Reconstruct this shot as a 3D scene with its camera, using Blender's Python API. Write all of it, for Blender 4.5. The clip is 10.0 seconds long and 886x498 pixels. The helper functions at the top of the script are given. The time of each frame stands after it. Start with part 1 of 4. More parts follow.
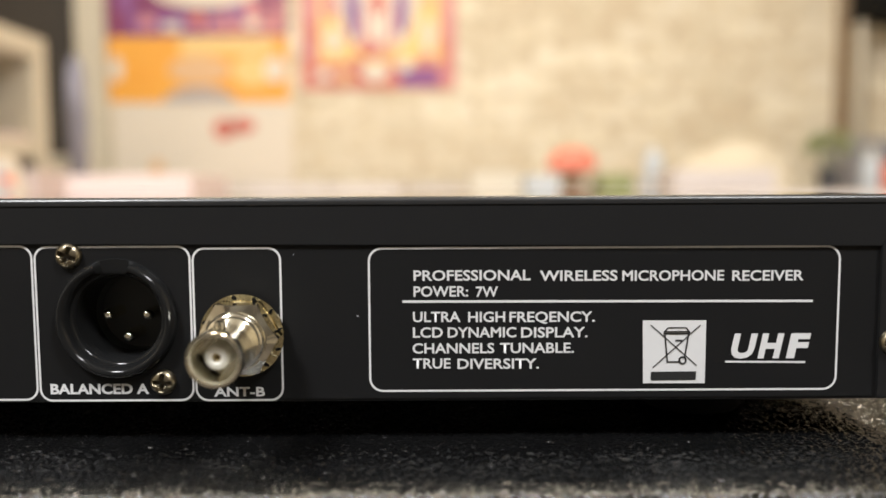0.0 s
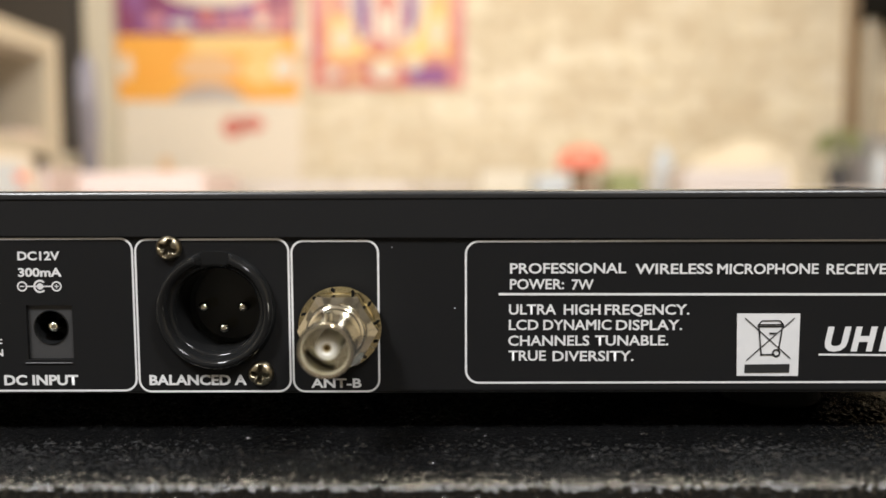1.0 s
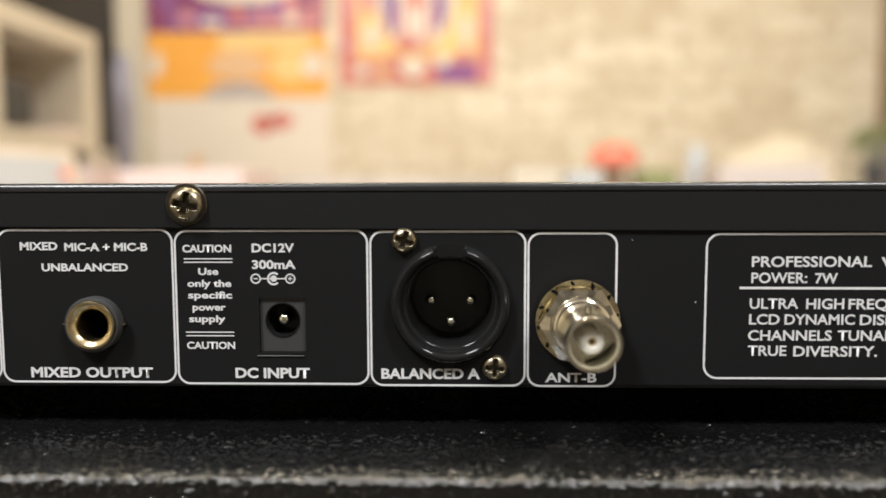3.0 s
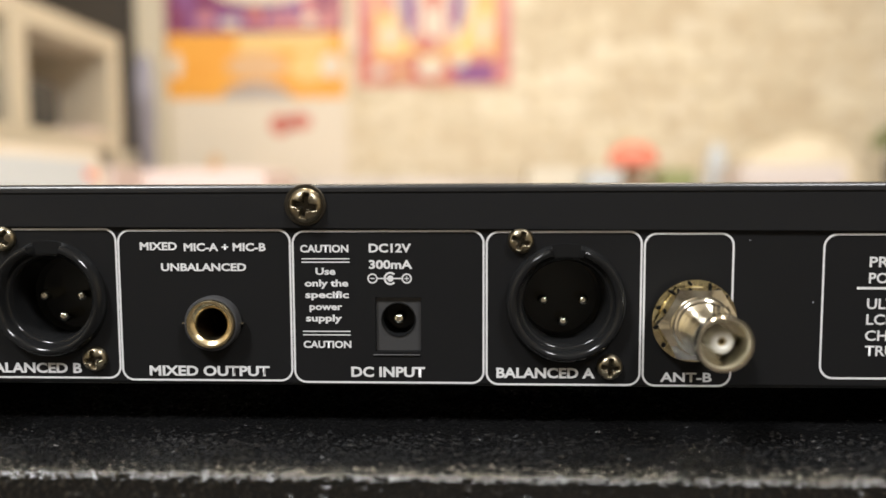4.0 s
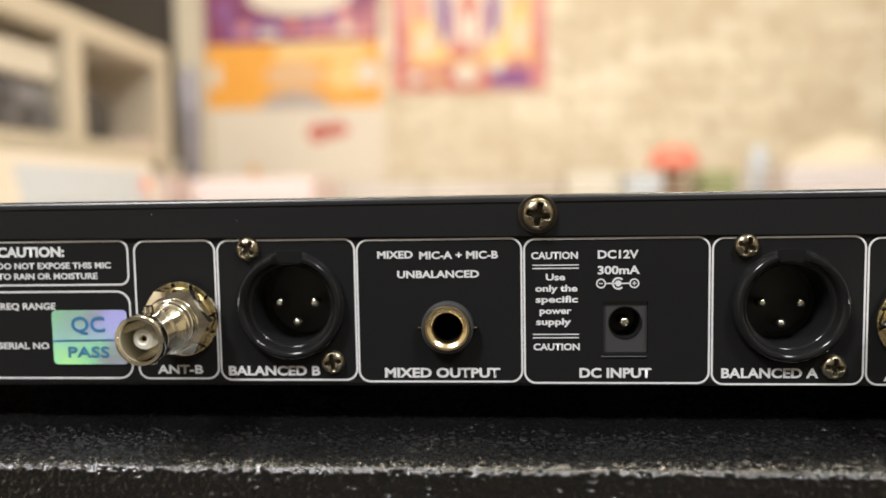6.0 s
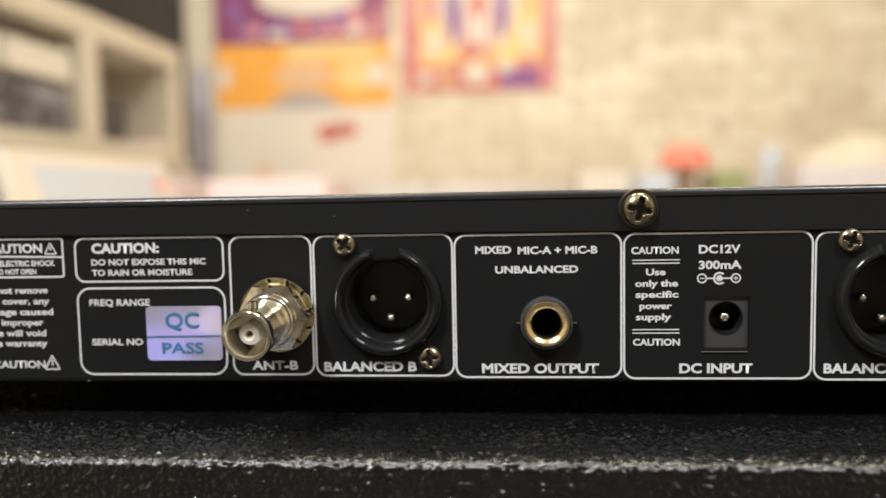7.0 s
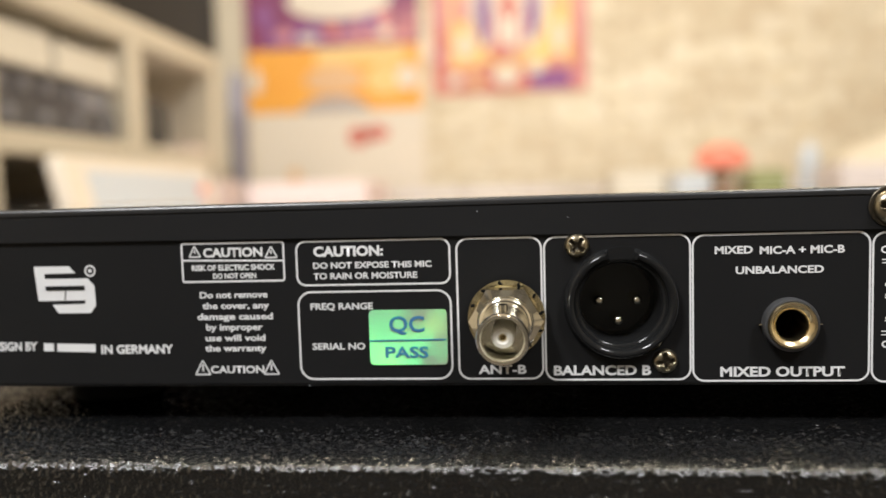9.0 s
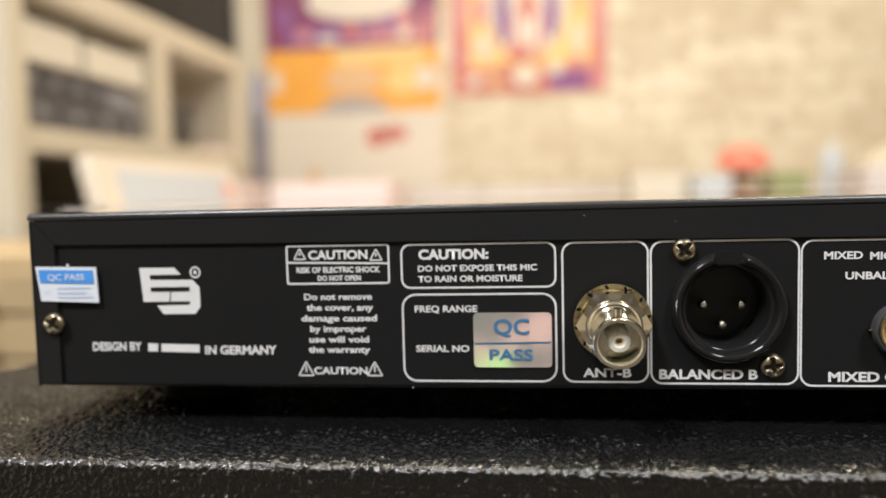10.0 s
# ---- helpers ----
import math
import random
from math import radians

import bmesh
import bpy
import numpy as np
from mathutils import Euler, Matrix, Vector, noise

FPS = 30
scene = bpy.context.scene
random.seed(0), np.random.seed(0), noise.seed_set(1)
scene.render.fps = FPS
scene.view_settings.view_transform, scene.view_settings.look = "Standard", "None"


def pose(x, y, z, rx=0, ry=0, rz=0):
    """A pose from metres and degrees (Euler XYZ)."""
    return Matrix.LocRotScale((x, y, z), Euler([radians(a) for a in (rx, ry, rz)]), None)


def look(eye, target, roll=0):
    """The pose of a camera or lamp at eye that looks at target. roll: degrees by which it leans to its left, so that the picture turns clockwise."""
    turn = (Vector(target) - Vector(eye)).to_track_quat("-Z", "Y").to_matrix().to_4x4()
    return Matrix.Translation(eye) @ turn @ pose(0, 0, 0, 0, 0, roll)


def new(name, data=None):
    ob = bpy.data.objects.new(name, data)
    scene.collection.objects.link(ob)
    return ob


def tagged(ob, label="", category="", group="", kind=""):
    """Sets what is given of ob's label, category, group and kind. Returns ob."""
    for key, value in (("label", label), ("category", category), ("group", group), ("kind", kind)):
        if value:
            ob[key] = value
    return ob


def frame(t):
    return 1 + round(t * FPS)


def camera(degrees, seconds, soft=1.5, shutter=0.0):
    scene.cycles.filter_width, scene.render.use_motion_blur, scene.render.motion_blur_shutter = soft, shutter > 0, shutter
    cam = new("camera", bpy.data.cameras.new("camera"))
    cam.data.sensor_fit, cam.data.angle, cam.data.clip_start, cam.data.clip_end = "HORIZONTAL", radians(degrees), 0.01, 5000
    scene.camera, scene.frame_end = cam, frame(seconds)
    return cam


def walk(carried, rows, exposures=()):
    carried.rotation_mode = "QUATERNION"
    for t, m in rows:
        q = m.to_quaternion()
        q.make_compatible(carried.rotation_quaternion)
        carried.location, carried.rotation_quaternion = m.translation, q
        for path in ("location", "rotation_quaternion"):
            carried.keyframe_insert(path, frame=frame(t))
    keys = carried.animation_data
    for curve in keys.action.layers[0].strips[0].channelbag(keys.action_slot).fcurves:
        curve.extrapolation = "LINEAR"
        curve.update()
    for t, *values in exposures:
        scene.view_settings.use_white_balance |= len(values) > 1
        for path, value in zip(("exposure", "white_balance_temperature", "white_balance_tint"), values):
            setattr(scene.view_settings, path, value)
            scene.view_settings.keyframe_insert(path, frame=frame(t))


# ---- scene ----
cam = camera(61.0, 10.0, shutter=0.18)
# seconds, place in metres, yaw, pitch, roll in degrees
ROWS = [
    (0.0, 0.08330, -0.14947, 0.79153, 0.058, -4.533, 0.295),
    (0.5, 0.07566, -0.15007, 0.79136, 0.171, -4.561, 0.164),
    (1.0, 0.06446, -0.15094, 0.79054, 0.278, -4.619, 0.189),
    (1.5, 0.05486, -0.15314, 0.79119, 0.486, -4.678, 0.317),
    (2.0, 0.04326, -0.15121, 0.78998, 0.673, -4.729, 0.366),
    (2.5, 0.03227, -0.14897, 0.79034, 1.103, -4.799, 0.124),
    (3.0, 0.02004, -0.14946, 0.78957, 1.460, -4.826, 0.173),
    (3.2, 0.01596, -0.14862, 0.78975, 1.800, -4.861, 0.299),
    (4.3, -0.00762, -0.15478, 0.78978, 2.454, -4.805, 0.329),
    (4.5, -0.01219, -0.15723, 0.79030, 2.546, -4.788, 0.586),
    (5.0, -0.02477, -0.15798, 0.79032, 3.166, -4.649, 0.812),
    (5.5, -0.03453, -0.15909, 0.79102, 3.606, -4.540, 0.586),
    (5.7, -0.03789, -0.16018, 0.79118, 3.898, -4.472, 0.771),
    (6.8, -0.05879, -0.16175, 0.79076, 4.411, -4.361, 1.092),
    (7.0, -0.06336, -0.16211, 0.79034, 4.478, -4.355, 1.103),
    (7.5, -0.07562, -0.16235, 0.78915, 4.677, -4.316, 1.129),
    (8.0, -0.08945, -0.16160, 0.78868, 4.969, -4.287, 1.030),
    (8.5, -0.09920, -0.16162, 0.79040, 5.304, -4.232, 1.101),
    (9.0, -0.10977, -0.16265, 0.79095, 5.801, -4.151, 1.640),
    (9.5, -0.12026, -0.16486, 0.79176, 6.429, -4.106, 1.577),
    (10.0, -0.13006, -0.16610, 0.79222, 6.729, -4.088, 1.413),
]
walk(cam, [(t, pose(x, y, z, 90 + pitch, roll, yaw)) for t, x, y, z, yaw, pitch, roll in ROWS])

# ---- depth of field: focused on the rear panel, wide aperture ----
cam.data.dof.use_dof = True
cam.data.dof.focus_distance = 0.155
cam.data.dof.aperture_fstop = 6.6

# ---- world and light ----
world = bpy.data.worlds.new("room_dark")
scene.world = world
world.use_nodes = True
world.node_tree.nodes["Background"].inputs[0].default_value = (1.0, 0.86, 0.68, 1)
world.node_tree.nodes["Background"].inputs[1].default_value = 0.05
scene.view_settings.exposure = 0.0


def area_lamp(name, x, y, z, sx, sy, watts, colour, target=None):
    data = bpy.data.lights.new(name, "AREA")
    data.shape, data.size, data.size_y, data.energy, data.color = "RECTANGLE", sx, sy, watts, colour
    ob = new(name, data)
    ob.matrix_world = look((x, y, z), target or (x, y + 0.001, 0), 0)
    return ob


WARM = (1.0, 0.875, 0.665)
COOL = (0.96, 0.97, 0.99)
for x in (-0.60, 0.60):
    area_lamp("ceiling_lamp_light_far", 0.75 * x, 0.78, 2.62, 0.30, 0.16, 18.5 + 2.0 * x / 0.6, WARM, (0.75 * x, 1.0, 0))
    area_lamp("ceiling_lamp_light_near", x * 1.6, -0.95, 2.62, 0.34, 0.70, 67 - 14 * x / 0.6, COOL, (0.0, -0.1, 0.75))

# ---- materials ----
MM = 0.001


def material(name, colour, rough=0.5, metal=0.0, second=None, grain=0.0, bump=0.0, bump_scale=0.0, mottle=8.0, spec=0.5, coat=0.0):
    """A surface with a broad mottle between two colours, a fine grain in the gloss and a fine relief."""
    m = bpy.data.materials.new(name)
    m.use_nodes = True
    nt = m.node_tree
    bsdf = nt.nodes["Principled BSDF"]
    bsdf.inputs["Base Color"].default_value = (*colour, 1)
    bsdf.inputs["Roughness"].default_value = rough
    bsdf.inputs["Metallic"].default_value = metal
    bsdf.inputs["Specular IOR Level"].default_value = spec
    bsdf.inputs["Coat Weight"].default_value = coat
    tc = nt.nodes.new("ShaderNodeTexCoord")
    if second:
        n = nt.nodes.new("ShaderNodeTexNoise")
        n.inputs["Scale"].default_value, n.inputs["Detail"].default_value = mottle, 4
        nt.links.new(tc.outputs["Object"], n.inputs["Vector"])
        mix = nt.nodes.new("ShaderNodeMix")
        mix.data_type = "RGBA"
        mix.inputs[6].default_value, mix.inputs[7].default_value = (*colour, 1), (*second, 1)
        nt.links.new(n.outputs["Fac"], mix.inputs[0])
        nt.links.new(mix.outputs[2], bsdf.inputs["Base Color"])
    if grain:
        n = nt.nodes.new("ShaderNodeTexNoise")
        n.inputs["Scale"].default_value, n.inputs["Detail"].default_value = bump_scale or 200, 3
        nt.links.new(tc.outputs["Object"], n.inputs["Vector"])
        r = nt.nodes.new("ShaderNodeMapRange")
        r.inputs[3].default_value, r.inputs[4].default_value = max(rough - grain, 0.02), min(rough + grain, 1)
        nt.links.new(n.outputs["Fac"], r.inputs[0])
        nt.links.new(r.outputs[0], bsdf.inputs["Roughness"])
    if bump:
        n = nt.nodes.new("ShaderNodeTexNoise")
        n.inputs["Scale"].default_value, n.inputs["Detail"].default_value = bump_scale, 3
        nt.links.new(tc.outputs["Object"], n.inputs["Vector"])
        b = nt.nodes.new("ShaderNodeBump")
        b.inputs["Strength"].default_value, b.inputs["Distance"].default_value = 1.0, bump
        nt.links.new(n.outputs["Fac"], b.inputs["Height"])
        nt.links.new(b.outputs["Normal"], bsdf.inputs["Normal"])
    return m


def stone_paper():
    """Cream wallpaper printed with rough stone courses."""
    m = material("stone_wallpaper", (0.72, 0.62, 0.44), 0.75)
    nt = m.node_tree
    bsdf = nt.nodes["Principled BSDF"]
    tc = nt.nodes.new("ShaderNodeTexCoord")
    warp = nt.nodes.new("ShaderNodeTexNoise")
    warp.inputs["Scale"].default_value = 9
    nt.links.new(tc.outputs["Object"], warp.inputs["Vector"])
    add = nt.nodes.new("ShaderNodeMix")
    add.data_type, add.blend_type = "RGBA", "LINEAR_LIGHT"
    add.inputs[0].default_value = 0.08
    nt.links.new(tc.outputs["Object"], add.inputs[6])
    nt.links.new(warp.outputs["Color"], add.inputs[7])
    flip = nt.nodes.new("ShaderNodeMapping")
    flip.inputs["Rotation"].default_value = (radians(90), 0, 0)
    nt.links.new(add.outputs[2], flip.inputs["Vector"])
    brick = nt.nodes.new("ShaderNodeTexBrick")
    brick.inputs["Color1"].default_value = (0.82, 0.74, 0.58, 1)
    brick.inputs["Color2"].default_value = (0.65, 0.555, 0.405, 1)
    brick.inputs["Mortar"].default_value = (0.61, 0.515, 0.37, 1)
    brick.inputs["Scale"].default_value = 1.0
    brick.inputs["Mortar Size"].default_value = 0.010
    brick.inputs["Mortar Smooth"].default_value = 0.6
    brick.inputs["Brick Width"].default_value = 0.19
    brick.inputs["Row Height"].default_value = 0.085
    nt.links.new(flip.outputs[0], brick.inputs["Vector"])
    n = nt.nodes.new("ShaderNodeTexNoise")
    n.inputs["Scale"].default_value, n.inputs["Detail"].default_value = 24, 6
    nt.links.new(tc.outputs["Object"], n.inputs["Vector"])
    mix = nt.nodes.new("ShaderNodeMix")
    mix.data_type, mix.blend_type = "RGBA", "OVERLAY"
    mix.inputs[0].default_value = 0.44
    nt.links.new(brick.outputs["Color"], mix.inputs[6])
    nt.links.new(n.outputs["Fac"], mix.inputs[7])
    nt.links.new(mix.outputs[2], bsdf.inputs["Base Color"])
    b = nt.nodes.new("ShaderNodeBump")
    b.inputs["Distance"].default_value = 0.002
    nt.links.new(n.outputs["Fac"], b.inputs["Height"])
    nt.links.new(b.outputs["Normal"], bsdf.inputs["Normal"])
    return m


def hologram():
    """Diffraction foil: a pale film over fine gratings, each of which throws one spectral colour its own way."""
    m = material("holographic_foil", (0.27, 0.25, 0.235), 0.40, 0.15, (0.23, 0.24, 0.25), 0, 0, 0, 90)
    nt = m.node_tree
    total = nt.nodes["Principled BSDF"].outputs[0]
    tc = nt.nodes.new("ShaderNodeTexCoord")
    w = nt.nodes.new("ShaderNodeTexNoise")
    w.inputs["Scale"].default_value, w.inputs["Detail"].default_value = 75, 1
    nt.links.new(tc.outputs["Object"], w.inputs["Vector"])
    # grating tilts in degrees (sideways, upwards) and the colours they throw
    for side, up, colour in ((38, 31, (0.62, 0.44, 0.40)), (33.5, 30, (0.05, 0.85, 0.24)), (32.5, 34, (0.80, 0.85, 0.03)), (28.5, 32.5, (0.34, 0.25, 1.15)), (25, 33.5, (0.80, 0.58, 0.46)),
                             (21.3, 33, (0.05, 1.70, 0.46)), (19.5, 36, (1.05, 1.35, 0.02)), (15, 35.5, (1.10, 0.56, 0.44))):
        tilt = nt.nodes.new("ShaderNodeCombineXYZ")
        x, z = math.sin(radians(side)), math.sin(radians(up))
        for k, v in enumerate((x, -math.sqrt(1 - x * x - z * z), z)):
            tilt.inputs[k].default_value = v
        wobble = nt.nodes.new("ShaderNodeMix")
        wobble.data_type, wobble.blend_type = "RGBA", "LINEAR_LIGHT"
        wobble.inputs[0].default_value = 0.09
        nt.links.new(tilt.outputs[0], wobble.inputs[6])
        nt.links.new(w.outputs["Color"], wobble.inputs[7])
        unit = nt.nodes.new("ShaderNodeVectorMath")
        unit.operation = "NORMALIZE"
        nt.links.new(wobble.outputs[2], unit.inputs[0])
        lobe = nt.nodes.new("ShaderNodeBsdfAnisotropic")
        lobe.inputs["Color"].default_value = (*[HOLO_GAIN * c for c in colour], 1)
        lobe.inputs["Roughness"].default_value = 0.12
        nt.links.new(unit.outputs[0], lobe.inputs["Normal"])
        add = nt.nodes.new("ShaderNodeAddShader")
        nt.links.new(total, add.inputs[0])
        nt.links.new(lobe.outputs[0], add.inputs[1])
        total = add.outputs[0]
    nt.links.new(total, nt.nodes["Material Output"].inputs["Surface"])
    return m


HOLO_GAIN = 0.0080
BLACK_PAINT = material("black_powder_paint", (0.0118, 0.0119, 0.0124), 0.40, 0, (0.0146, 0.0147, 0.0152), 0.05, 0.00001, 2600, 30, 0.22)
TOP_PAINT = material("black_gloss_paint", (0.0045, 0.0044, 0.0044), 0.07, 0, (0.0065, 0.0063, 0.0062), 0.02, 0, 400, 30, 1.0, 0.5)
FOLD_PAINT = material("specular_black_paint", (0.010, 0.010, 0.0105), 0.33, 0, (0.020, 0.020, 0.021), 0.08, 0.00001, 1500, 120, 0.7)
PANEL_BLACK = material("matt_black_panel", (0.0100, 0.0100, 0.0103), 0.45, 0, (0.0124, 0.0124, 0.0127), 0.05, 0.00001, 3000, 40, 0.14)
PRINT = material("white_print", (0.74, 0.74, 0.74), 0.6, 0, (0.66, 0.66, 0.66), 0, 0, 0, 300)
PRINT_DARK = material("black_print", (0.015, 0.015, 0.015), 0.6)
BLUE_INK = material("blue_ink", (0.045, 0.17, 0.34), 0.5)
PLASTIC = material("black_plastic", (0.0098, 0.0100, 0.0102), 0.10, 0, (0.0118, 0.0120, 0.0122), 0.03, 0.000004, 1500, 60, 0.24)
PLASTIC_GREY = material("charcoal_plastic", (0.042, 0.042, 0.043), 0.42, 0, (0.052, 0.052, 0.053), 0.05, 0.00003, 1800, 60)
RUBBER = material("black_rubber", (0.006, 0.006, 0.006), 0.8, 0, (0.009, 0.009, 0.009), 0, 0.00005, 1200, 60, 0.1)
NICKEL = material("nickel_plate", (0.92, 0.89, 0.78), 0.115, 1.0, (0.86, 0.82, 0.69), 0.04, 0.000003, 900, 120)
BRASS = material("yellow_passivated_steel", (0.84, 0.74, 0.43), 0.22, 1.0, (0.74, 0.63, 0.42), 0.08, 0.00003, 900, 160)
GOLD = material("gold_plate", (0.86, 0.73, 0.46), 0.24, 1.0, (0.78, 0.63, 0.37), 0.06, 0.00002, 900, 120)
STEEL = material("screw_steel", (0.25, 0.215, 0.150), 0.30, 1.0, (0.33, 0.285, 0.20), 0.1, 0.00004, 900, 200)
# dark steel: shade of the cross recesses put into the colour, also the washer's tone
RECESS = material("recess_shade_and_washer", (0.10, 0.086, 0.063), 0.40, 0.9, (0.065, 0.056, 0.043), 0.1, 0, 900, 300)
INSERT = material("matt_black_insert", (0.046, 0.048, 0.046), 0.4, 0, (0.052, 0.054, 0.052), 0.1, 0, 300, 200, 0.35)
PTFE = material("white_ptfe", (0.80, 0.77, 0.70), 0.5, 0, (0.72, 0.70, 0.62), 0, 0, 0, 300)
DARK_HOLE = material("dark_recess", (0.004, 0.004, 0.004), 0.7, 0, None, 0, 0, 0, 8, 0.08)
HOLO = hologram()
LABEL_WHITE = material("label_paper", (0.74, 0.78, 0.84), 0.55, 0, (0.68, 0.72, 0.80), 0, 0, 0, 150)
LABEL_BLUE = material("label_blue", (0.05, 0.27, 0.75), 0.5, 0, (0.07, 0.32, 0.8), 0, 0, 0, 150)
LABEL_PALE = material("label_pale_print", (0.56, 0.64, 0.80), 0.5)


def speckled_paint():
    """Coarse black textured cabinet paint with pebbled grains."""
    m = material("pebbled_cabinet_paint", (0.0032, 0.0032, 0.0033), 0.17, 0, (0.0055, 0.0055, 0.0056), 0, 0, 0, 60, 0.84)
    nt = m.node_tree
    bsdf = nt.nodes["Principled BSDF"]
    tc = nt.nodes.new("ShaderNodeTexCoord")
    v = nt.nodes.new("ShaderNodeTexVoronoi")
    v.inputs["Scale"].default_value = 1400
    n = nt.nodes.new("ShaderNodeTexNoise")
    n.inputs["Scale"].default_value, n.inputs["Detail"].default_value = 2200, 3
    for k in (v, n):
        nt.links.new(tc.outputs["Object"], k.inputs["Vector"])
    mul = nt.nodes.new("ShaderNodeMath")
    mul.operation = "MULTIPLY_ADD"
    mul.inputs[1].default_value = -0.8
    nt.links.new(v.outputs["Distance"], mul.inputs[0])
    nt.links.new(n.outputs["Fac"], mul.inputs[2])
    b = nt.nodes.new("ShaderNodeBump")
    b.inputs["Strength"].default_value, b.inputs["Distance"].default_value = 1.0, 0.00013
    nt.links.new(mul.outputs[0], b.inputs["Height"])
    nt.links.new(b.outputs["Normal"], bsdf.inputs["Normal"])
    return m


SPECKLE = speckled_paint()
WALLPAPER = stone_paper()
CREAM_WALL = material("cream_wall_paint", (0.66, 0.58, 0.44), 0.8, 0, (0.60, 0.52, 0.39), 0, 0.0006, 60, 5)
DARKENED_WALL = material("darkened_wall", (0.17, 0.155, 0.135), 0.8, 0, (0.14, 0.13, 0.11), 0, 0.0006, 60, 5)
CEILING = material("ceiling_paint", (0.78, 0.75, 0.69), 0.9, 0, (0.74, 0.70, 0.64), 0, 0.0005, 60, 4)
FLOOR_TILE = material("brown_floor_tile", (0.13, 0.11, 0.09), 0.35, 0, (0.10, 0.085, 0.07), 0.08, 0.0004, 40, 5)
SHELF_CREAM = material("cream_painted_board", (0.64, 0.58, 0.46), 0.5, 0, (0.58, 0.52, 0.41), 0.08, 0.0003, 80, 8)
TABLE_TOP = material("pale_lavender_tabletop", (0.66, 0.60, 0.58), 0.4, 0, (0.60, 0.55, 0.54), 0.06, 0.0003, 70, 6)
TAN_WOOD = material("tan_wood", (0.50, 0.38, 0.22), 0.5, 0, (0.42, 0.31, 0.17), 0.1, 0.0004, 60, 9)
BROWN_WOOD = material("brown_wood", (0.33, 0.24, 0.15), 0.5, 0, (0.27, 0.19, 0.12), 0.1, 0.0004, 60, 9)
DARK_DOOR = material("dark_door", (0.035, 0.028, 0.022), 0.5, 0, (0.05, 0.04, 0.03), 0.08, 0.0004, 60, 6)
WHITE_CARD = material("white_card", (0.74, 0.69, 0.58), 0.6, 0, (0.68, 0.63, 0.53), 0, 0.0002, 60, 12)
DARK_GEAR = material("dark_equipment", (0.05, 0.05, 0.055), 0.4, 0, (0.09, 0.09, 0.10), 0.1, 0.0004, 60, 25)
GREY_GEAR = material("grey_equipment", (0.30, 0.30, 0.32), 0.4, 0, (0.22, 0.22, 0.24), 0.1, 0.0004, 60, 25)
RED_PLUSH = material("red_plastic", (0.86, 0.26, 0.18), 0.45, 0, (0.80, 0.22, 0.15), 0.05, 0.0004, 60, 20)
PALE_BLUE = material("pale_blue_plastic", (0.52, 0.58, 0.64), 0.35, 0, (0.57, 0.61, 0.65), 0.05, 0.0003, 60, 20)
CREAM_CLOTH = material("cream_cloth", (0.73, 0.65, 0.51), 0.85, 0, (0.66, 0.58, 0.45), 0, 0.003, 35, 9)
GREEN_LEAF = material("green_leaf", (0.25, 0.29, 0.12), 0.5, 0, (0.33, 0.36, 0.17), 0.05, 0.0004, 60, 40)
GREY_STEEL = material("grey_tube_paint", (0.50, 0.45, 0.36), 0.35, 0.2, (0.44, 0.40, 0.32), 0.06, 0.0002, 60, 10)
BLUE_GREY = material("blue_grey_cloth", (0.24, 0.24, 0.32), 0.8, 0, (0.34, 0.32, 0.36), 0, 0.001, 60, 16)
PINK_PAPER = material("pale_pink_paper", (0.76, 0.63, 0.61), 0.7, 0, (0.71, 0.58, 0.55), 0, 0.0004, 60, 10)
POSTER_PURPLE = material("poster_purple", (0.17, 0.035, 0.12), 0.45, 0, (0.30, 0.06, 0.14), 0, 0, 0, 9)
POSTER_PINK = material("poster_pink", (0.62, 0.22, 0.26), 0.45, 0, (0.70, 0.32, 0.27), 0, 0, 0, 10)
POSTER_VIOLET = material("poster_violet", (0.15, 0.07, 0.30), 0.45, 0, (0.36, 0.12, 0.28), 0, 0, 0, 10)
POSTER_ORANGE = material("poster_orange", (0.86, 0.34, 0.035), 0.45, 0, (0.90, 0.46, 0.07), 0, 0, 0, 6)
POSTER_YELLOW = material("poster_yellow", (0.88, 0.64, 0.27), 0.45, 0, (0.88, 0.56, 0.20), 0, 0, 0, 8)
POSTER_TAN = material("poster_tan", (0.72, 0.46, 0.27), 0.45, 0, (0.80, 0.50, 0.24), 0, 0, 0, 9)
POSTER_GREY = material("poster_grey", (0.36, 0.32, 0.32), 0.45, 0, (0.55, 0.50, 0.48), 0, 0, 0, 20)
POSTER_CREAM = material("poster_cream", (0.78, 0.70, 0.59), 0.45, 0, (0.74, 0.66, 0.55), 0, 0, 0, 6)
POSTER_RED = material("poster_red", (0.66, 0.20, 0.12), 0.45, 0, (0.60, 0.19, 0.18), 0, 0, 0, 12)


# ---- mesh helpers ----
def part(name, bm, mat, parent=None, label="", smooth=False):
    me = bpy.data.meshes.new(name)
    bm.to_mesh(me)
    bm.free()
    me.materials.append(mat)
    if smooth:
        me.shade_smooth()
    ob = new(name, me)
    if parent is not None:
        ob.parent = parent
        ob.matrix_parent_inverse = parent.matrix_world.inverted()
    return tagged(ob, label) if label else ob


def thing(name, x, y, z, label, category, group=""):
    ob = new(name)
    ob.empty_display_size = 0.02
    ob.location = (x, y, z)
    ob.matrix_world = Matrix.Translation((x, y, z))
    return tagged(ob, label, category, group)


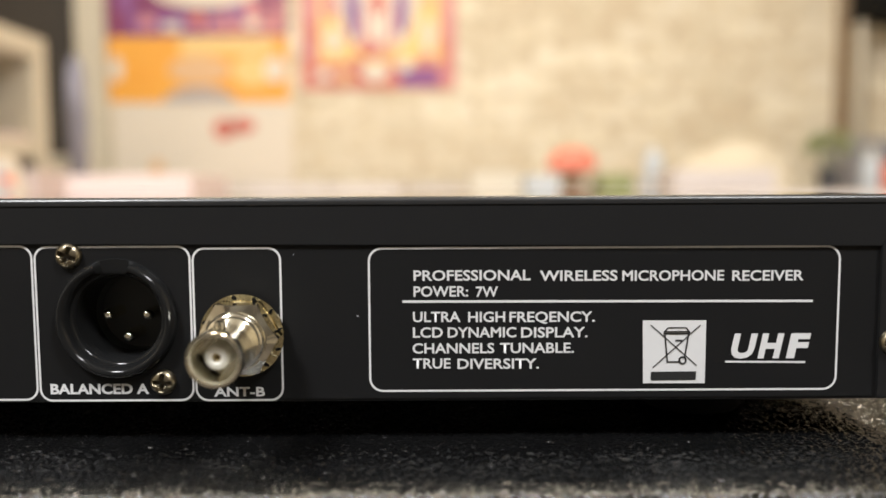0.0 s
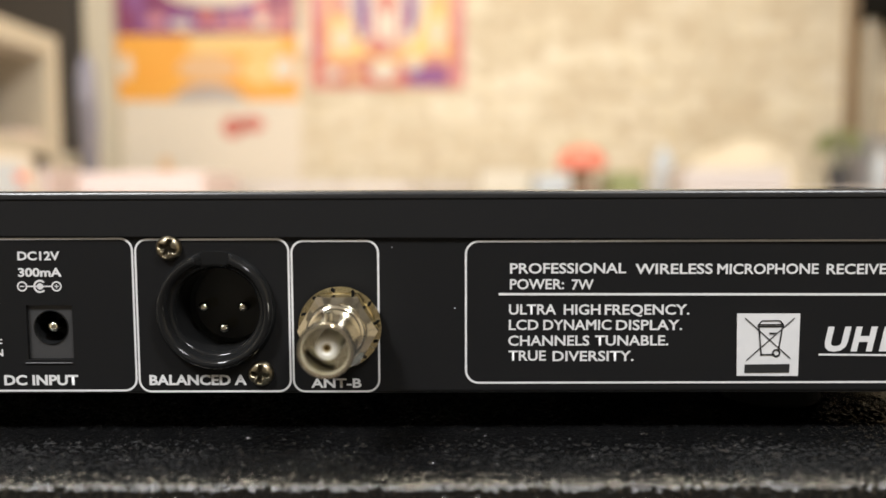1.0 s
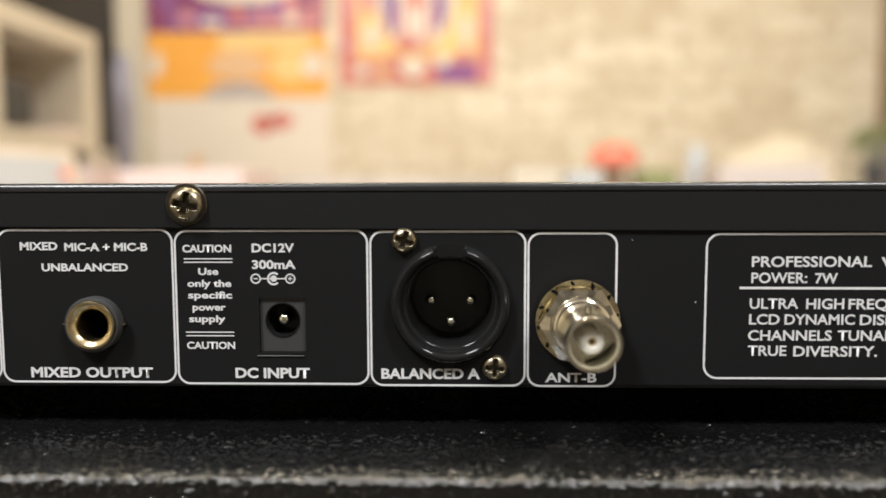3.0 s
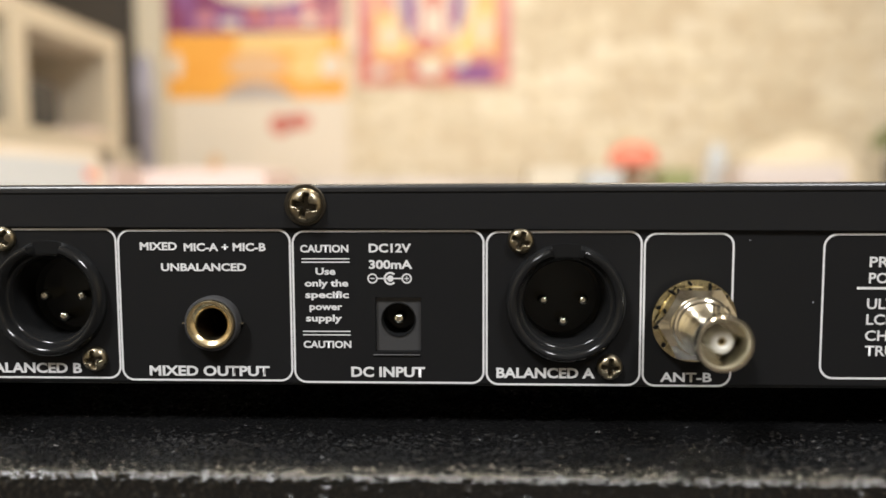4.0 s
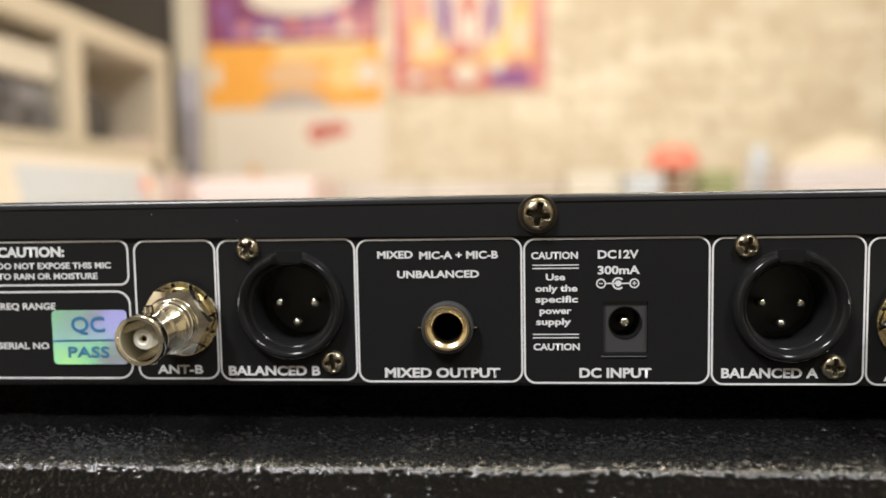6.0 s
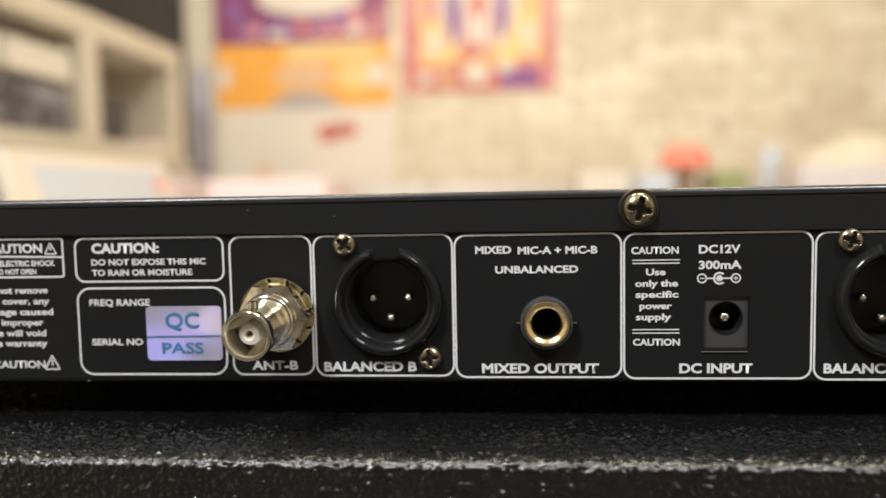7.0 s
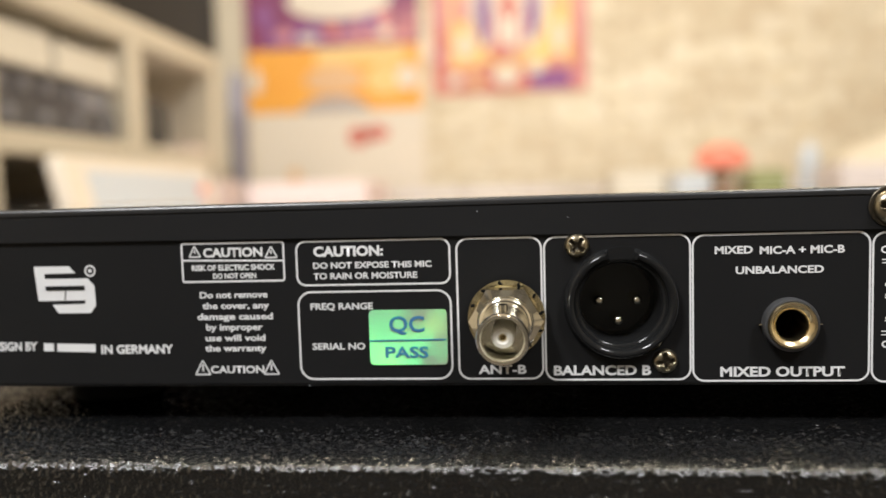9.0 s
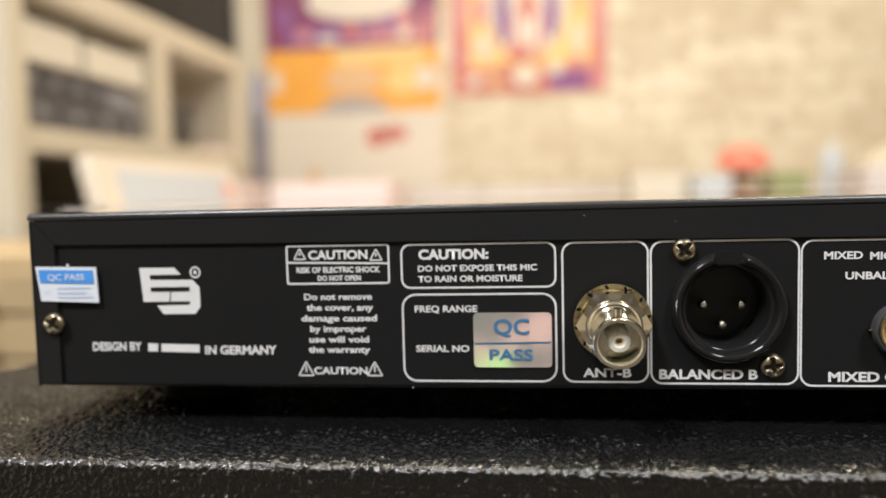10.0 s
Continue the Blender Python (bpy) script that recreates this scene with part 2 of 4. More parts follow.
def add_box(bm, x0, x1, y0, y1, z0, z1, bevel=0.0, segments=2):
    m = Matrix.LocRotScale(((x0 + x1) / 2, (y0 + y1) / 2, (z0 + z1) / 2), None, (x1 - x0, y1 - y0, z1 - z0))
    got = bmesh.ops.create_cube(bm, size=1, matrix=m)
    if bevel:
        edges = list({e for v in got["verts"] for e in v.link_edges})
        bmesh.ops.bevel(bm, geom=edges, offset=bevel, segments=segments, profile=0.5, affect="EDGES")
    return bm


def box(x0, x1, y0, y1, z0, z1, bevel=0.0, segments=2):
    return add_box(bmesh.new(), x0, x1, y0, y1, z0, z1, bevel, segments)


def lathe(profile, cx, cz, n=48, cy=0.0, bm=None):
    """Turns a profile of (radius, y) about the axis through (cx, cz) that runs along y."""
    bm = bm or bmesh.new()
    rings = []
    for r, y in profile:
        if r < 1e-7:
            rings.append([bm.verts.new((cx, cy + y, cz))])
        else:
            rings.append([bm.verts.new((cx + r * math.cos(2 * math.pi * k / n), cy + y, cz + r * math.sin(2 * math.pi * k / n))) for k in range(n)])
    for a, b in zip(rings, rings[1:]):
        for k in range(n):
            j = (k + 1) % n
            if len(a) == 1 and len(b) == 1:
                continue
            if len(a) == 1:
                bm.faces.new((a[0], b[k], b[j]))
            elif len(b) == 1:
                bm.faces.new((a[k], b[0], a[j]))
            else:
                bm.faces.new((a[k], b[k], b[j], a[j]))
    bmesh.ops.recalc_face_normals(bm, faces=bm.faces)
    return bm


def upright(profile, cx, cy, n=40, cz=0.0):
    """Turns a profile of (radius, z) about an upright axis."""
    bm = lathe([(r, z) for r, z in profile], 0, 0, n)
    bmesh.ops.transform(bm, matrix=Matrix.Translation((cx, cy, cz)) @ Matrix.Rotation(radians(90), 4, "X"), verts=bm.verts)
    bmesh.ops.recalc_face_normals(bm, faces=bm.faces)
    return bm


def prism(points, y0, y1):
    """An outline of (x, z) given a thickness along y."""
    bm = bmesh.new()
    a = [bm.verts.new((x, y0, z)) for x, z in points]
    b = [bm.verts.new((x, y1, z)) for x, z in points]
    bm.faces.new(a)
    bm.faces.new(b[::-1])
    for k in range(len(a)):
        j = (k + 1) % len(a)
        bm.faces.new((a[k], b[k], b[j], a[j]))
    bmesh.ops.recalc_face_normals(bm, faces=bm.faces)
    return bm


def smooth_by_angle(ob, degrees=35):
    me = ob.data
    me.shade_smooth()
    me.set_sharp_from_angle(angle=radians(degrees))
    return ob


# ---- the room ----
BACK, LEFT, RIGHT, FRONT, TOP = 2.44, -1.95, 2.1, -2.2, 2.70
tagged(part("floor", box(LEFT - 0.12, RIGHT + 0.12, FRONT - 0.12, BACK + 0.12, -0.1, 0), FLOOR_TILE), "brown glazed tile floor", "floor", kind="structure")
tagged(part("ceiling", box(LEFT - 0.12, RIGHT + 0.12, FRONT - 0.12, BACK + 0.12, TOP, TOP + 0.1), CEILING), "plain off-white painted ceiling", "ceiling", kind="structure")
tagged(part("wall_north", box(-1.05, RIGHT, BACK, BACK + 0.12, 0, TOP), WALLPAPER), "cream wall papered with a rough stone block pattern", "wall", kind="structure")
tagged(part("wall_west", box(LEFT - 0.12, LEFT, FRONT, BACK + 0.12, 0, TOP), CREAM_WALL), "plain cream painted wall", "wall", kind="structure")
tagged(part("wall_east", box(RIGHT, RIGHT + 0.12, FRONT, BACK + 0.12, 0, TOP), CREAM_WALL), "plain cream painted wall", "wall", kind="structure")
# unseen wall: the dimness of that side is put into its dark colour
tagged(part("wall_south", box(LEFT - 0.12, RIGHT + 0.12, FRONT - 0.12, FRONT, 0, TOP), DARKENED_WALL), "unseen wall behind the camera, coloured dark to dim reflections", "wall", kind="structure")
tagged(part("wall_north_end", box(LEFT, -1.05, BACK, BACK + 0.12, 2.08, TOP), CREAM_WALL), "cream wall over a dark door", "wall", kind="structure")
door = tagged(part("door_1", box(LEFT, -1.05, BACK + 0.03, BACK + 0.07, 0, 2.08), DARK_DOOR), "dark brown closed door beside the papered wall", "door", kind="structure")
part("door_panel", box(-1.80, -1.20, BACK + 0.018, BACK + 0.03, 1.15, 1.95, 0.006), DARK_DOOR, door)
tagged(part("trim", box(-1.150, -1.05, BACK - 0.03, BACK + 0.03, 0, 2.08, 0.004), SHELF_CREAM), "cream painted door frame", "trim", kind="structure")
tagged(part("trim_post", box(1.408, 1.448, BACK - 0.035, BACK, 0, TOP, 0.004), BROWN_WOOD), "narrow brown wooden post on the papered wall", "trim", kind="structure")

# ---- the loudspeaker cabinet that carries the receiver ----
SPK_TOP, SPK_EDGE = 0.7405, -0.0258
speaker = thing("loudspeaker", 0, 0.17, 0, "black loudspeaker cabinet with coarse pebbled paint, on its feet", "loudspeaker")
SPK_X, SPK_HALF, SPK_TAPER = -0.035, 0.300, 0.47


def half_width(y):
    """Half the cabinet's width at a depth: it narrows away from its broad side."""
    return SPK_HALF - SPK_TAPER * (y - SPK_EDGE)


plan = [(SPK_X + s * half_width(y), y) for s, y in ((-1, SPK_EDGE), (1, SPK_EDGE), (1, 0.33), (-1, 0.33))]
bm = bmesh.new()
low = [bm.verts.new((x, y, 0.02)) for x, y in plan]
high = [bm.verts.new((x, y, SPK_TOP - 0.0008)) for x, y in plan]
bm.faces.new(low[::-1])
bm.faces.new(high)
for k in range(4):
    bm.faces.new((low[k], low[(k + 1) % 4], high[(k + 1) % 4], high[k]))
bmesh.ops.bevel(bm, geom=list(bm.edges), offset=0.003, segments=3, affect="EDGES")
part("cabinet", bm, SPECKLE, speaker)


def pebbled_skin(deep, drop, r, step):
    """The grainy coat over the cabinet's top and rear edge: a sheet bent over the edge and roughened by two sizes of grain."""
    path = []
    flat_n, arc_n, down_n = round((deep - r) / step), max(4, round(r * math.pi / 2 / step)), round((drop - r) / step)
    y_edge, z_top = SPK_EDGE - 0.0006, SPK_TOP - 0.0004
    path += [(y_edge + deep - k * step, z_top, 0.0, 1.0) for k in range(flat_n)]
    path += [(y_edge + r - r * math.sin(a), z_top - r + r * math.cos(a), -math.sin(a), math.cos(a)) for a in (math.pi / 2 * k / arc_n for k in range(arc_n))]
    path += [(y_edge, z_top - r - k * step, -1.0, 0.0) for k in range(down_n)]
    cols = round(2 * SPK_HALF / step)
    verts = []
    for i in range(cols + 1):
        for y, z, ny, nz in path:
            x = SPK_X + (2 * i / cols - 1) * (half_width(max(y, SPK_EDGE)) - 0.001)
            p = Vector((x, y, z))
            a = abs(noise.noise(p * 680))
            b = noise.noise(p * 1900 + Vector((7, 3, 1)))
            d = a * 0.00085 + b * 0.00032 - 0.0002
            verts.append((x, y + ny * d, z + nz * d))
    rows = len(path)
    k = np.arange(cols * rows).reshape(cols, rows)[:, :-1].ravel()
    me = bpy.data.meshes.new("pebbled_coat")
    me.from_pydata(verts, [], np.stack([k, k + 1, k + rows + 1, k + rows], 1).tolist())
    me.materials.append(SPECKLE)
    me.shade_smooth()
    ob = new("pebbled_coat", me)
    ob.parent = speaker
    ob.matrix_parent_inverse = speaker.matrix_world.inverted()
    return ob


pebbled_skin(0.115, 0.034, 0.0017, 0.00036)
for x, y in ((-0.27, 0.02), (0.20, 0.02), (-0.12, 0.28), (0.05, 0.28)):
    part("foot", upright([(0, 0), (0.02, 0), (0.018, 0.02), (0, 0.02)], x, y, 24), RUBBER, speaker)

# ---- the wireless receiver ----
Z0 = 0.75
REC_L, REC_R, REC_B, REC_T, REC_DEEP = -0.2487, 0.1765, 0.7488, 0.7902, 0.21
receiver = thing("wireless_receiver", (REC_L + REC_R) / 2, REC_DEEP / 2, SPK_TOP, "black metal microphone receiver with sockets and white print, on a loudspeaker", "receiver")

# cover: top and sides with lips folded over the rear panel
T = 0.0010
FOLD = 0.0011
part("cover_top", box(REC_L, REC_R, FOLD - T, REC_DEEP, REC_T - T - 0.0006, REC_T), TOP_PAINT, receiver)
arc = [(FOLD - T, REC_T - T - 0.0006), (-T, REC_T - T - 0.0006), *[(FOLD - T - FOLD * math.cos(a), REC_T - FOLD + FOLD * math.sin(a)) for a in (math.pi / 2 * k / 8 for k in range(9))]]
bm = prism(arc, REC_L, REC_R)
for v in bm.verts:
    v.co = Vector((v.co.y, v.co.x, v.co.z))
bmesh.ops.recalc_face_normals(bm, faces=bm.faces)
# specular raised on this strip alone to draw a bright highlight line along the fold
smooth_by_angle(part("cover_fold", bm, FOLD_PAINT, receiver, "folded edge of the cover"), 30)
for name, x0, x1 in (("cover_side", REC_L, REC_L + T), ("cover_side", REC_R - T, REC_R)):
    part(name, box(x0, x1, -T + 0.0001, REC_DEEP, REC_B, REC_T - T - 0.0007, 0.0003, 1), BLACK_PAINT, receiver)
LIP_L, LIP_R = Z0 + 0.0327, Z0 + 0.0300
part("cover_lip", prism([(REC_L + T, REC_T - T - 0.0007), (REC_R - T, REC_T - T - 0.0007), (REC_R - 0.0064, LIP_R), (REC_L + 0.0064, LIP_L)], -T * 0.8, 0), BLACK_PAINT, receiver)
part("cover_lip", prism([(REC_L + T, REC_T - T - 0.0009), (REC_L + 0.0063, LIP_L), (REC_L + 0.0063, REC_B + 0.0006), (REC_L + T, REC_B + 0.0006)], -T, 0), BLACK_PAINT, receiver)
part("cover_lip", prism([(REC_R - T, REC_T - T - 0.0009), (REC_R - 0.0063, LIP_R), (REC_R - 0.0063, REC_B + 0.0006), (REC_R - T, REC_B + 0.0006)], -T, 0), BLACK_PAINT, receiver)
part("base_plate", box(REC_L + T, REC_R - T, 0.0, REC_DEEP, REC_B, REC_B + 0.0012, 0.0004), BLACK_PAINT, receiver)
part("front_panel", box(REC_L, REC_R, REC_DEEP, REC_DEEP + 0.004, REC_B, REC_T - 0.0008, 0.0008), TOP_PAINT, receiver)

XLR = ((0.01765, Z0 + 0.01595), (-0.08870, Z0 + 0.01665))
JACK, POWER = (-0.05426, Z0 + 0.01190), (-0.01632, Z0 + 0.01250)
BNC = ((0.04291, Z0 + 0.01274), (-0.11314, Z0 + 0.01325))


def holed_plate(x0, x1, z0, z1, y0, y1, holes, rects):
    """A sheet with round holes and rectangular cut-outs: cells round each opening, joined edge to edge."""
    bm = bmesh.new()

    def quad(a, b, c, d):
        bm.faces.new([bm.verts.new((p[0], y0, p[1])) for p in (a, b, c, d)])

    cells = [(c[0] - c[2] - 0.0012, c[0] + c[2] + 0.0012, c[1] - c[2] - 0.0012, c[1] + c[2] + 0.0012, c) for c in holes]
    cells += [(*r, None) for r in rects]
    cells.sort()
    at = x0
    for cx0, cx1, cz0, cz1, c in cells:
        quad((at, z0), (cx0, z0), (cx0, z1), (at, z1))
        quad((cx0, z0), (cx1, z0), (cx1, cz0), (cx0, cz0))
        quad((cx0, cz1), (cx1, cz1), (cx1, z1), (cx0, z1))
        at = cx1
        if c:
            n, h = 48, c[2] + 0.0012
            ring, rim = [], []
            for k in range(n):
                a = 2 * math.pi * (k + 0.5) / n
                u, w = math.cos(a), math.sin(a)
                s = h / max(abs(u), abs(w))
                ring.append(bm.verts.new((c[0] + c[2] * u, y0, c[1] + c[2] * w)))
                rim.append(bm.verts.new((c[0] + s * u, y0, c[1] + s * w)))
            deep = [bm.verts.new((v.co.x, y1, v.co.z)) for v in ring]
            for k in range(n):
                j = (k + 1) % n
                bm.faces.new((rim[k], rim[j], ring[j], ring[k]))
                bm.faces.new((ring[k], ring[j], deep[j], deep[k]))
            for u, w in ((1, 1), (-1, 1), (-1, -1), (1, -1)):
                corner = bm.verts.new((c[0] + u * h, y0, c[1] + w * h))
                best = sorted(rim, key=lambda v: (v.co - corner.co).length)[:2]
                bm.faces.new((corner, *best))
        else:
            pts = [(cx0, cz0), (cx1, cz0), (cx1, cz1), (cx0, cz1)]
            f = [bm.verts.new((x, y0, z)) for x, z in pts]
            g = [bm.verts.new((x, y1, z)) for x, z in pts]
            for k in range(4):
                j = (k + 1) % 4
                bm.faces.new((f[k], f[j], g[j], g[k]))
    quad((at, z0), (x1, z0), (x1, z1), (at, z1))
    bmesh.ops.remove_doubles(bm, verts=bm.verts, dist=1e-7)
    bmesh.ops.recalc_face_normals(bm, faces=bm.faces)
    return bm


PANEL_Y = -0.0002
holes = [(*XLR[0], 0.0102), (*XLR[1], 0.0102), (*JACK, 0.0045), (*BNC[0], 0.0047), (*BNC[1], 0.0047)]
DC_RECT = (-0.02099, -0.01162, Z0 + 0.00596, Z0 + 0.01712)
rear_panel = part("rear_panel", holed_plate(REC_L + 0.0012, REC_R - 0.0012, REC_B + 0.0007, REC_T - 0.0012, PANEL_Y, 0.0012, holes, [DC_RECT]), PANEL_BLACK, receiver)
part("inner_housing", box(REC_L + 0.004, REC_R - 0.004, 0.022, 0.024, REC_B + 0.002, REC_T - 0.002), DARK_HOLE, receiver)
for x in (-0.2187, 0.1420):
    for y in (0.028, 0.175):
        part("foot", upright([(0, 0), (0.0108, 0), (0.0115, 0.0008), (0.0105, 0.0082), (0, 0.0082)], x, y, 32, SPK_TOP), RUBBER, receiver)


# -- screws: pan heads with a cross recess --
def screw_mesh(r, high):
    bm = bmesh.new()
    n, rings = 72, 26
    rows = []
    for i in range(rings + 1):
        q = i / rings
        row = []
        for k in range(n):
            a = 2 * math.pi * k / n
            x, z = r * q * math.cos(a), r * q * math.sin(a)
            y = -high * (1 - q ** 3.2) ** 0.6 if q < 1 else 0.0
            u, w = abs(x) / r, abs(z) / r
            arm = min(u, w)
            if max(u, w) < 0.74 and arm < 0.19:
                y += high * 0.85 * min(1.0, (0.19 - arm) / 0.07) * min(1.0, (0.74 - max(u, w)) / 0.2)
            elif max(u, w) < 0.30:
                y += high * 0.35
            row.append((x, y, z))
        rows.append(row)
    top = bm.verts.new((0, -high * 0.15, 0))
    vs = [[bm.verts.new(p) for p in row] for row in rows[1:]]
    for k in range(n):
        bm.faces.new((top, vs[0][k], vs[0][(k + 1) % n]))
    for a, b in zip(vs, vs[1:]):
        for k in range(n):
            j = (k + 1) % n
            bm.faces.new((a[k], b[k], b[j], a[j]))
    bmesh.ops.recalc_face_normals(bm, faces=bm.faces)
    # recess faces take the darker steel, so their shade is in the colour
    for f in bm.faces:
        c = f.calc_center_median()
        u, w = abs(c.x) / r, abs(c.z) / r
        if (max(u, w) < 0.60 and min(u, w) < 0.11) or max(u, w) < 0.22:
            f.material_index = 1
    me = bpy.data.meshes.new("screw")
    bm.to_mesh(me)
    bm.free()
    me.materials.append(STEEL)
    me.materials.append(RECESS)
    me.shade_smooth()
    return me


SMALL_SCREW, LARGE_SCREW = screw_mesh(0.00265, 0.0016), screw_mesh(0.0036, 0.0021)
for me, x, z, y, turn in ((SMALL_SCREW, 8.52, 28.7, -0.0002, 20), (SMALL_SCREW, 26.55, 3.06, -0.0002, 5), (SMALL_SCREW, -97.86, 29.25, -0.0002, 38),
                          (SMALL_SCREW, -79.6, 4.17, -0.0002, -10), (LARGE_SCREW, -34.71, 35.9, -0.001, 12), (SMALL_SCREW, -243.2, 14.02, -0.001, 33), (SMALL_SCREW, 172.76, 10.63, -0.001, 8)):
    ob = new("screw", me)
    ob.matrix_world = Matrix.Translation((x * MM, y, Z0 + z * MM)) @ Matrix.Rotation(radians(turn), 4, "Y")
    ob.parent = receiver
    ob.matrix_parent_inverse = receiver.matrix_world.inverted()
    tagged(ob, "nickel-plated cross-head screw")

smooth_by_angle(part("screw_washer", lathe([(r * MM, y * MM) for r, y in ((2.0, -0.9), (4.15, -0.92), (4.2, -1.1), (4.05, -1.25), (2.0, -1.3))], -0.0348, Z0 + 0.0360, 48), RECESS, receiver, "thin dark washer under a cover screw"), 40)

# -- balanced outputs: male XLR sockets, each with a latch slot in the top of its rim --
for cx, cz in XLR:
    prof = [(12.2, 0.0), (12.1, -0.7), (11.7, -1.6), (11.2, -2.2), (10.9, -2.4), (10.5, -2.32), (10.1, -2.0), (9.75, -1.5), (9.5, -0.9), (9.35, -0.3), (9.1, -0.2), (8.85, 0.1), (8.65, 0.6), (8.55, 1.3), (8.45, 2.5), (8.3, 15.0)]
    bm = lathe([(r * MM, y * MM) for r, y in prof], cx, cz, 90, PANEL_Y)
    for v in bm.verts:
        if abs(math.degrees(math.atan2(v.co.x - cx, v.co.z - cz))) < 17.5 and v.co.y < PANEL_Y - 0.0004:
            v.co.y = PANEL_Y - 0.0004
    shell = part("xlr_socket", bm, PLASTIC, receiver, "black plastic three-pin XLR socket")
    smooth_by_angle(shell, 50)
    part("insert", lathe([(8.5 * MM, 8.0 * MM), (8.1 * MM, 11.4 * MM), (8.0 * MM, 11.6 * MM), (0, 11.6 * MM)], cx, cz, 48, PANEL_Y), INSERT, shell)
    for dx, dz in ((-4.15, 0.0), (4.15, 0.0), (0.0, -4.5)):
        pin = part("pin", lathe([(r * MM, y * MM) for r, y in ((0, 4.2), (0.45, 4.27), (0.85, 4.55), (1.1, 5.0), (1.2, 5.7), (1.2, 11.5))], cx + dx * MM, cz + dz * MM, 20, PANEL_Y), NICKEL, shell, "nickel contact pin")
        smooth_by_angle(pin, 60)


# -- aerial sockets: BNC jacks --
def chamfered_nut(cx, cz, flat, bore, y0, y1, turn, n=96):
    """A hexagon nut whose front corners are turned down to a cone; y1 is the front."""
    bm = bmesh.new()
    half_flat = flat / 2
    rows = [[], [], [], []]
    for k in range(n):
        a = 2 * math.pi * k / n
        r = half_flat / math.cos((a - radians(turn)) % radians(60) - radians(30))
        for row, (q, y) in zip(rows, ((r, y0), (r, y1 + 0.00035 + (r - half_flat) * 0.75), (half_flat - 0.0009, y1), (bore, y1))):
            row.append(bm.verts.new((cx + q * math.cos(a), y, cz + q * math.sin(a))))
    for a, b in zip(rows, rows[1:]):
        for k in range(n):
            j = (k + 1) % n
            bm.faces.new((a[k], b[k], b[j], a[j]))
    bmesh.ops.recalc_face_normals(bm, faces=bm.faces)
    return bm


for (cx, cz), turn, lean in zip(BNC, (0, 0), (0.45, 1)):
    body = [(4.6, 1.0), (4.6, -5.2), (5.5, -5.3), (5.65, -5.5), (5.65, -6.7), (5.45, -7.0), (4.9, -7.2), (4.82, -16.4), (5.1, -16.8), (5.18, -18.9), (4.95, -19.4),
            (4.35, -19.5), (4.15, -19.2), (4.05, -18.6), (4.05, -10.0), (0, -10.0)]
    jack = part("bnc_socket", lathe([(r * MM, y * MM) for r, y in body], cx, cz, 64, PANEL_Y), NICKEL, receiver, "nickel-plated bayonet aerial socket")
    smooth_by_angle(jack, 40)
    # toothed lock washer
    bm = bmesh.new()
    n = 96
    rows = []
    for y, r0, r1 in ((-0.05, 6.2, 8.35), (-0.75, 6.2, 8.35)):
        inner = [bm.verts.new((cx + r0 * MM * math.cos(2 * math.pi * k / n), PANEL_Y + y * MM, cz + r0 * MM * math.sin(2 * math.pi * k / n))) for k in range(n)]
        outer = [bm.verts.new((cx + r1 * MM * math.cos(2 * math.pi * k / n), PANEL_Y + (y - (0.12 if k % 8 < 4 else 0.0)) * MM, cz + r1 * MM * math.sin(2 * math.pi * k / n))) for k in range(n)]
        rows.append((inner, outer))
    for k in range(n):
        j = (k + 1) % n
        for ring in rows:
            bm.faces.new((ring[0][k], ring[1][k], ring[1][j], ring[0][j]))
        bm.faces.new((rows[0][1][k], rows[1][1][k], rows[1][1][j], rows[0][1][j]))
        bm.faces.new((rows[0][0][k], rows[1][0][k], rows[1][0][j], rows[0][0][j]))
    bmesh.ops.recalc_face_normals(bm, faces=bm.faces)
    part("lock_washer", bm, BRASS, jack, "yellow passivated toothed washer")
    # raised dark chips stand in for notches that are not cut into the washer
    for k in range(12):
        a = radians(30 * k + 9)
        bm = bmesh.new()
        add_box(bm, -0.00026, 0.00026, -0.00004, 0.00035, -0.00048, 0.00048, 0.0001, 1)
        bmesh.ops.transform(bm, matrix=Matrix.Translation((cx + 0.0077 * math.cos(a), PANEL_Y - 0.00125, cz + 0.0077 * math.sin(a))) @ Matrix.Rotation(-a + radians(55), 4, "Y"), verts=bm.verts)
        part("notch_mark", bm, DARK_HOLE, jack)
    smooth_by_angle(part("washer_ring", lathe([(r * MM, y * MM) for r, y in ((4.6, -0.8), (6.9, -0.85), (7.0, -1.2), (6.7, -1.5), (4.6, -1.5))], cx, cz, 48, PANEL_Y), BRASS, jack), 40)
    smooth_by_angle(part("hex_nut", chamfered_nut(cx, cz, 0.0138, 0.0046, PANEL_Y - 0.0015, PANEL_Y - 0.0052, turn), NICKEL, jack, "nickel hexagon nut"), 22)
    for s in (-1, 1):
        bm = lathe([(0, -0.9 * MM), (0.95 * MM, -0.8 * MM), (1.0 * MM, 0.4 * MM)], 0, 0, 20)
        bmesh.ops.transform(bm, matrix=Matrix.Translation((cx, PANEL_Y - 0.0145, cz + s * 0.0052)) @ Matrix.Rotation(radians(-90 * s), 4, "X"), verts=bm.verts)
        smooth_by_angle(part("bayonet_lug", bm, NICKEL, jack), 40)
    smooth_by_angle(part("insulator", lathe([(r * MM, y * MM) for r, y in ((2.3, -11), (2.25, -17.0), (2.0, -17.7), (1.2, -17.9), (0.85, -17.6), (0.75, -12), (0, -12))], cx, cz, 36, PANEL_Y), PTFE, jack, "white plastic insulator"), 40)
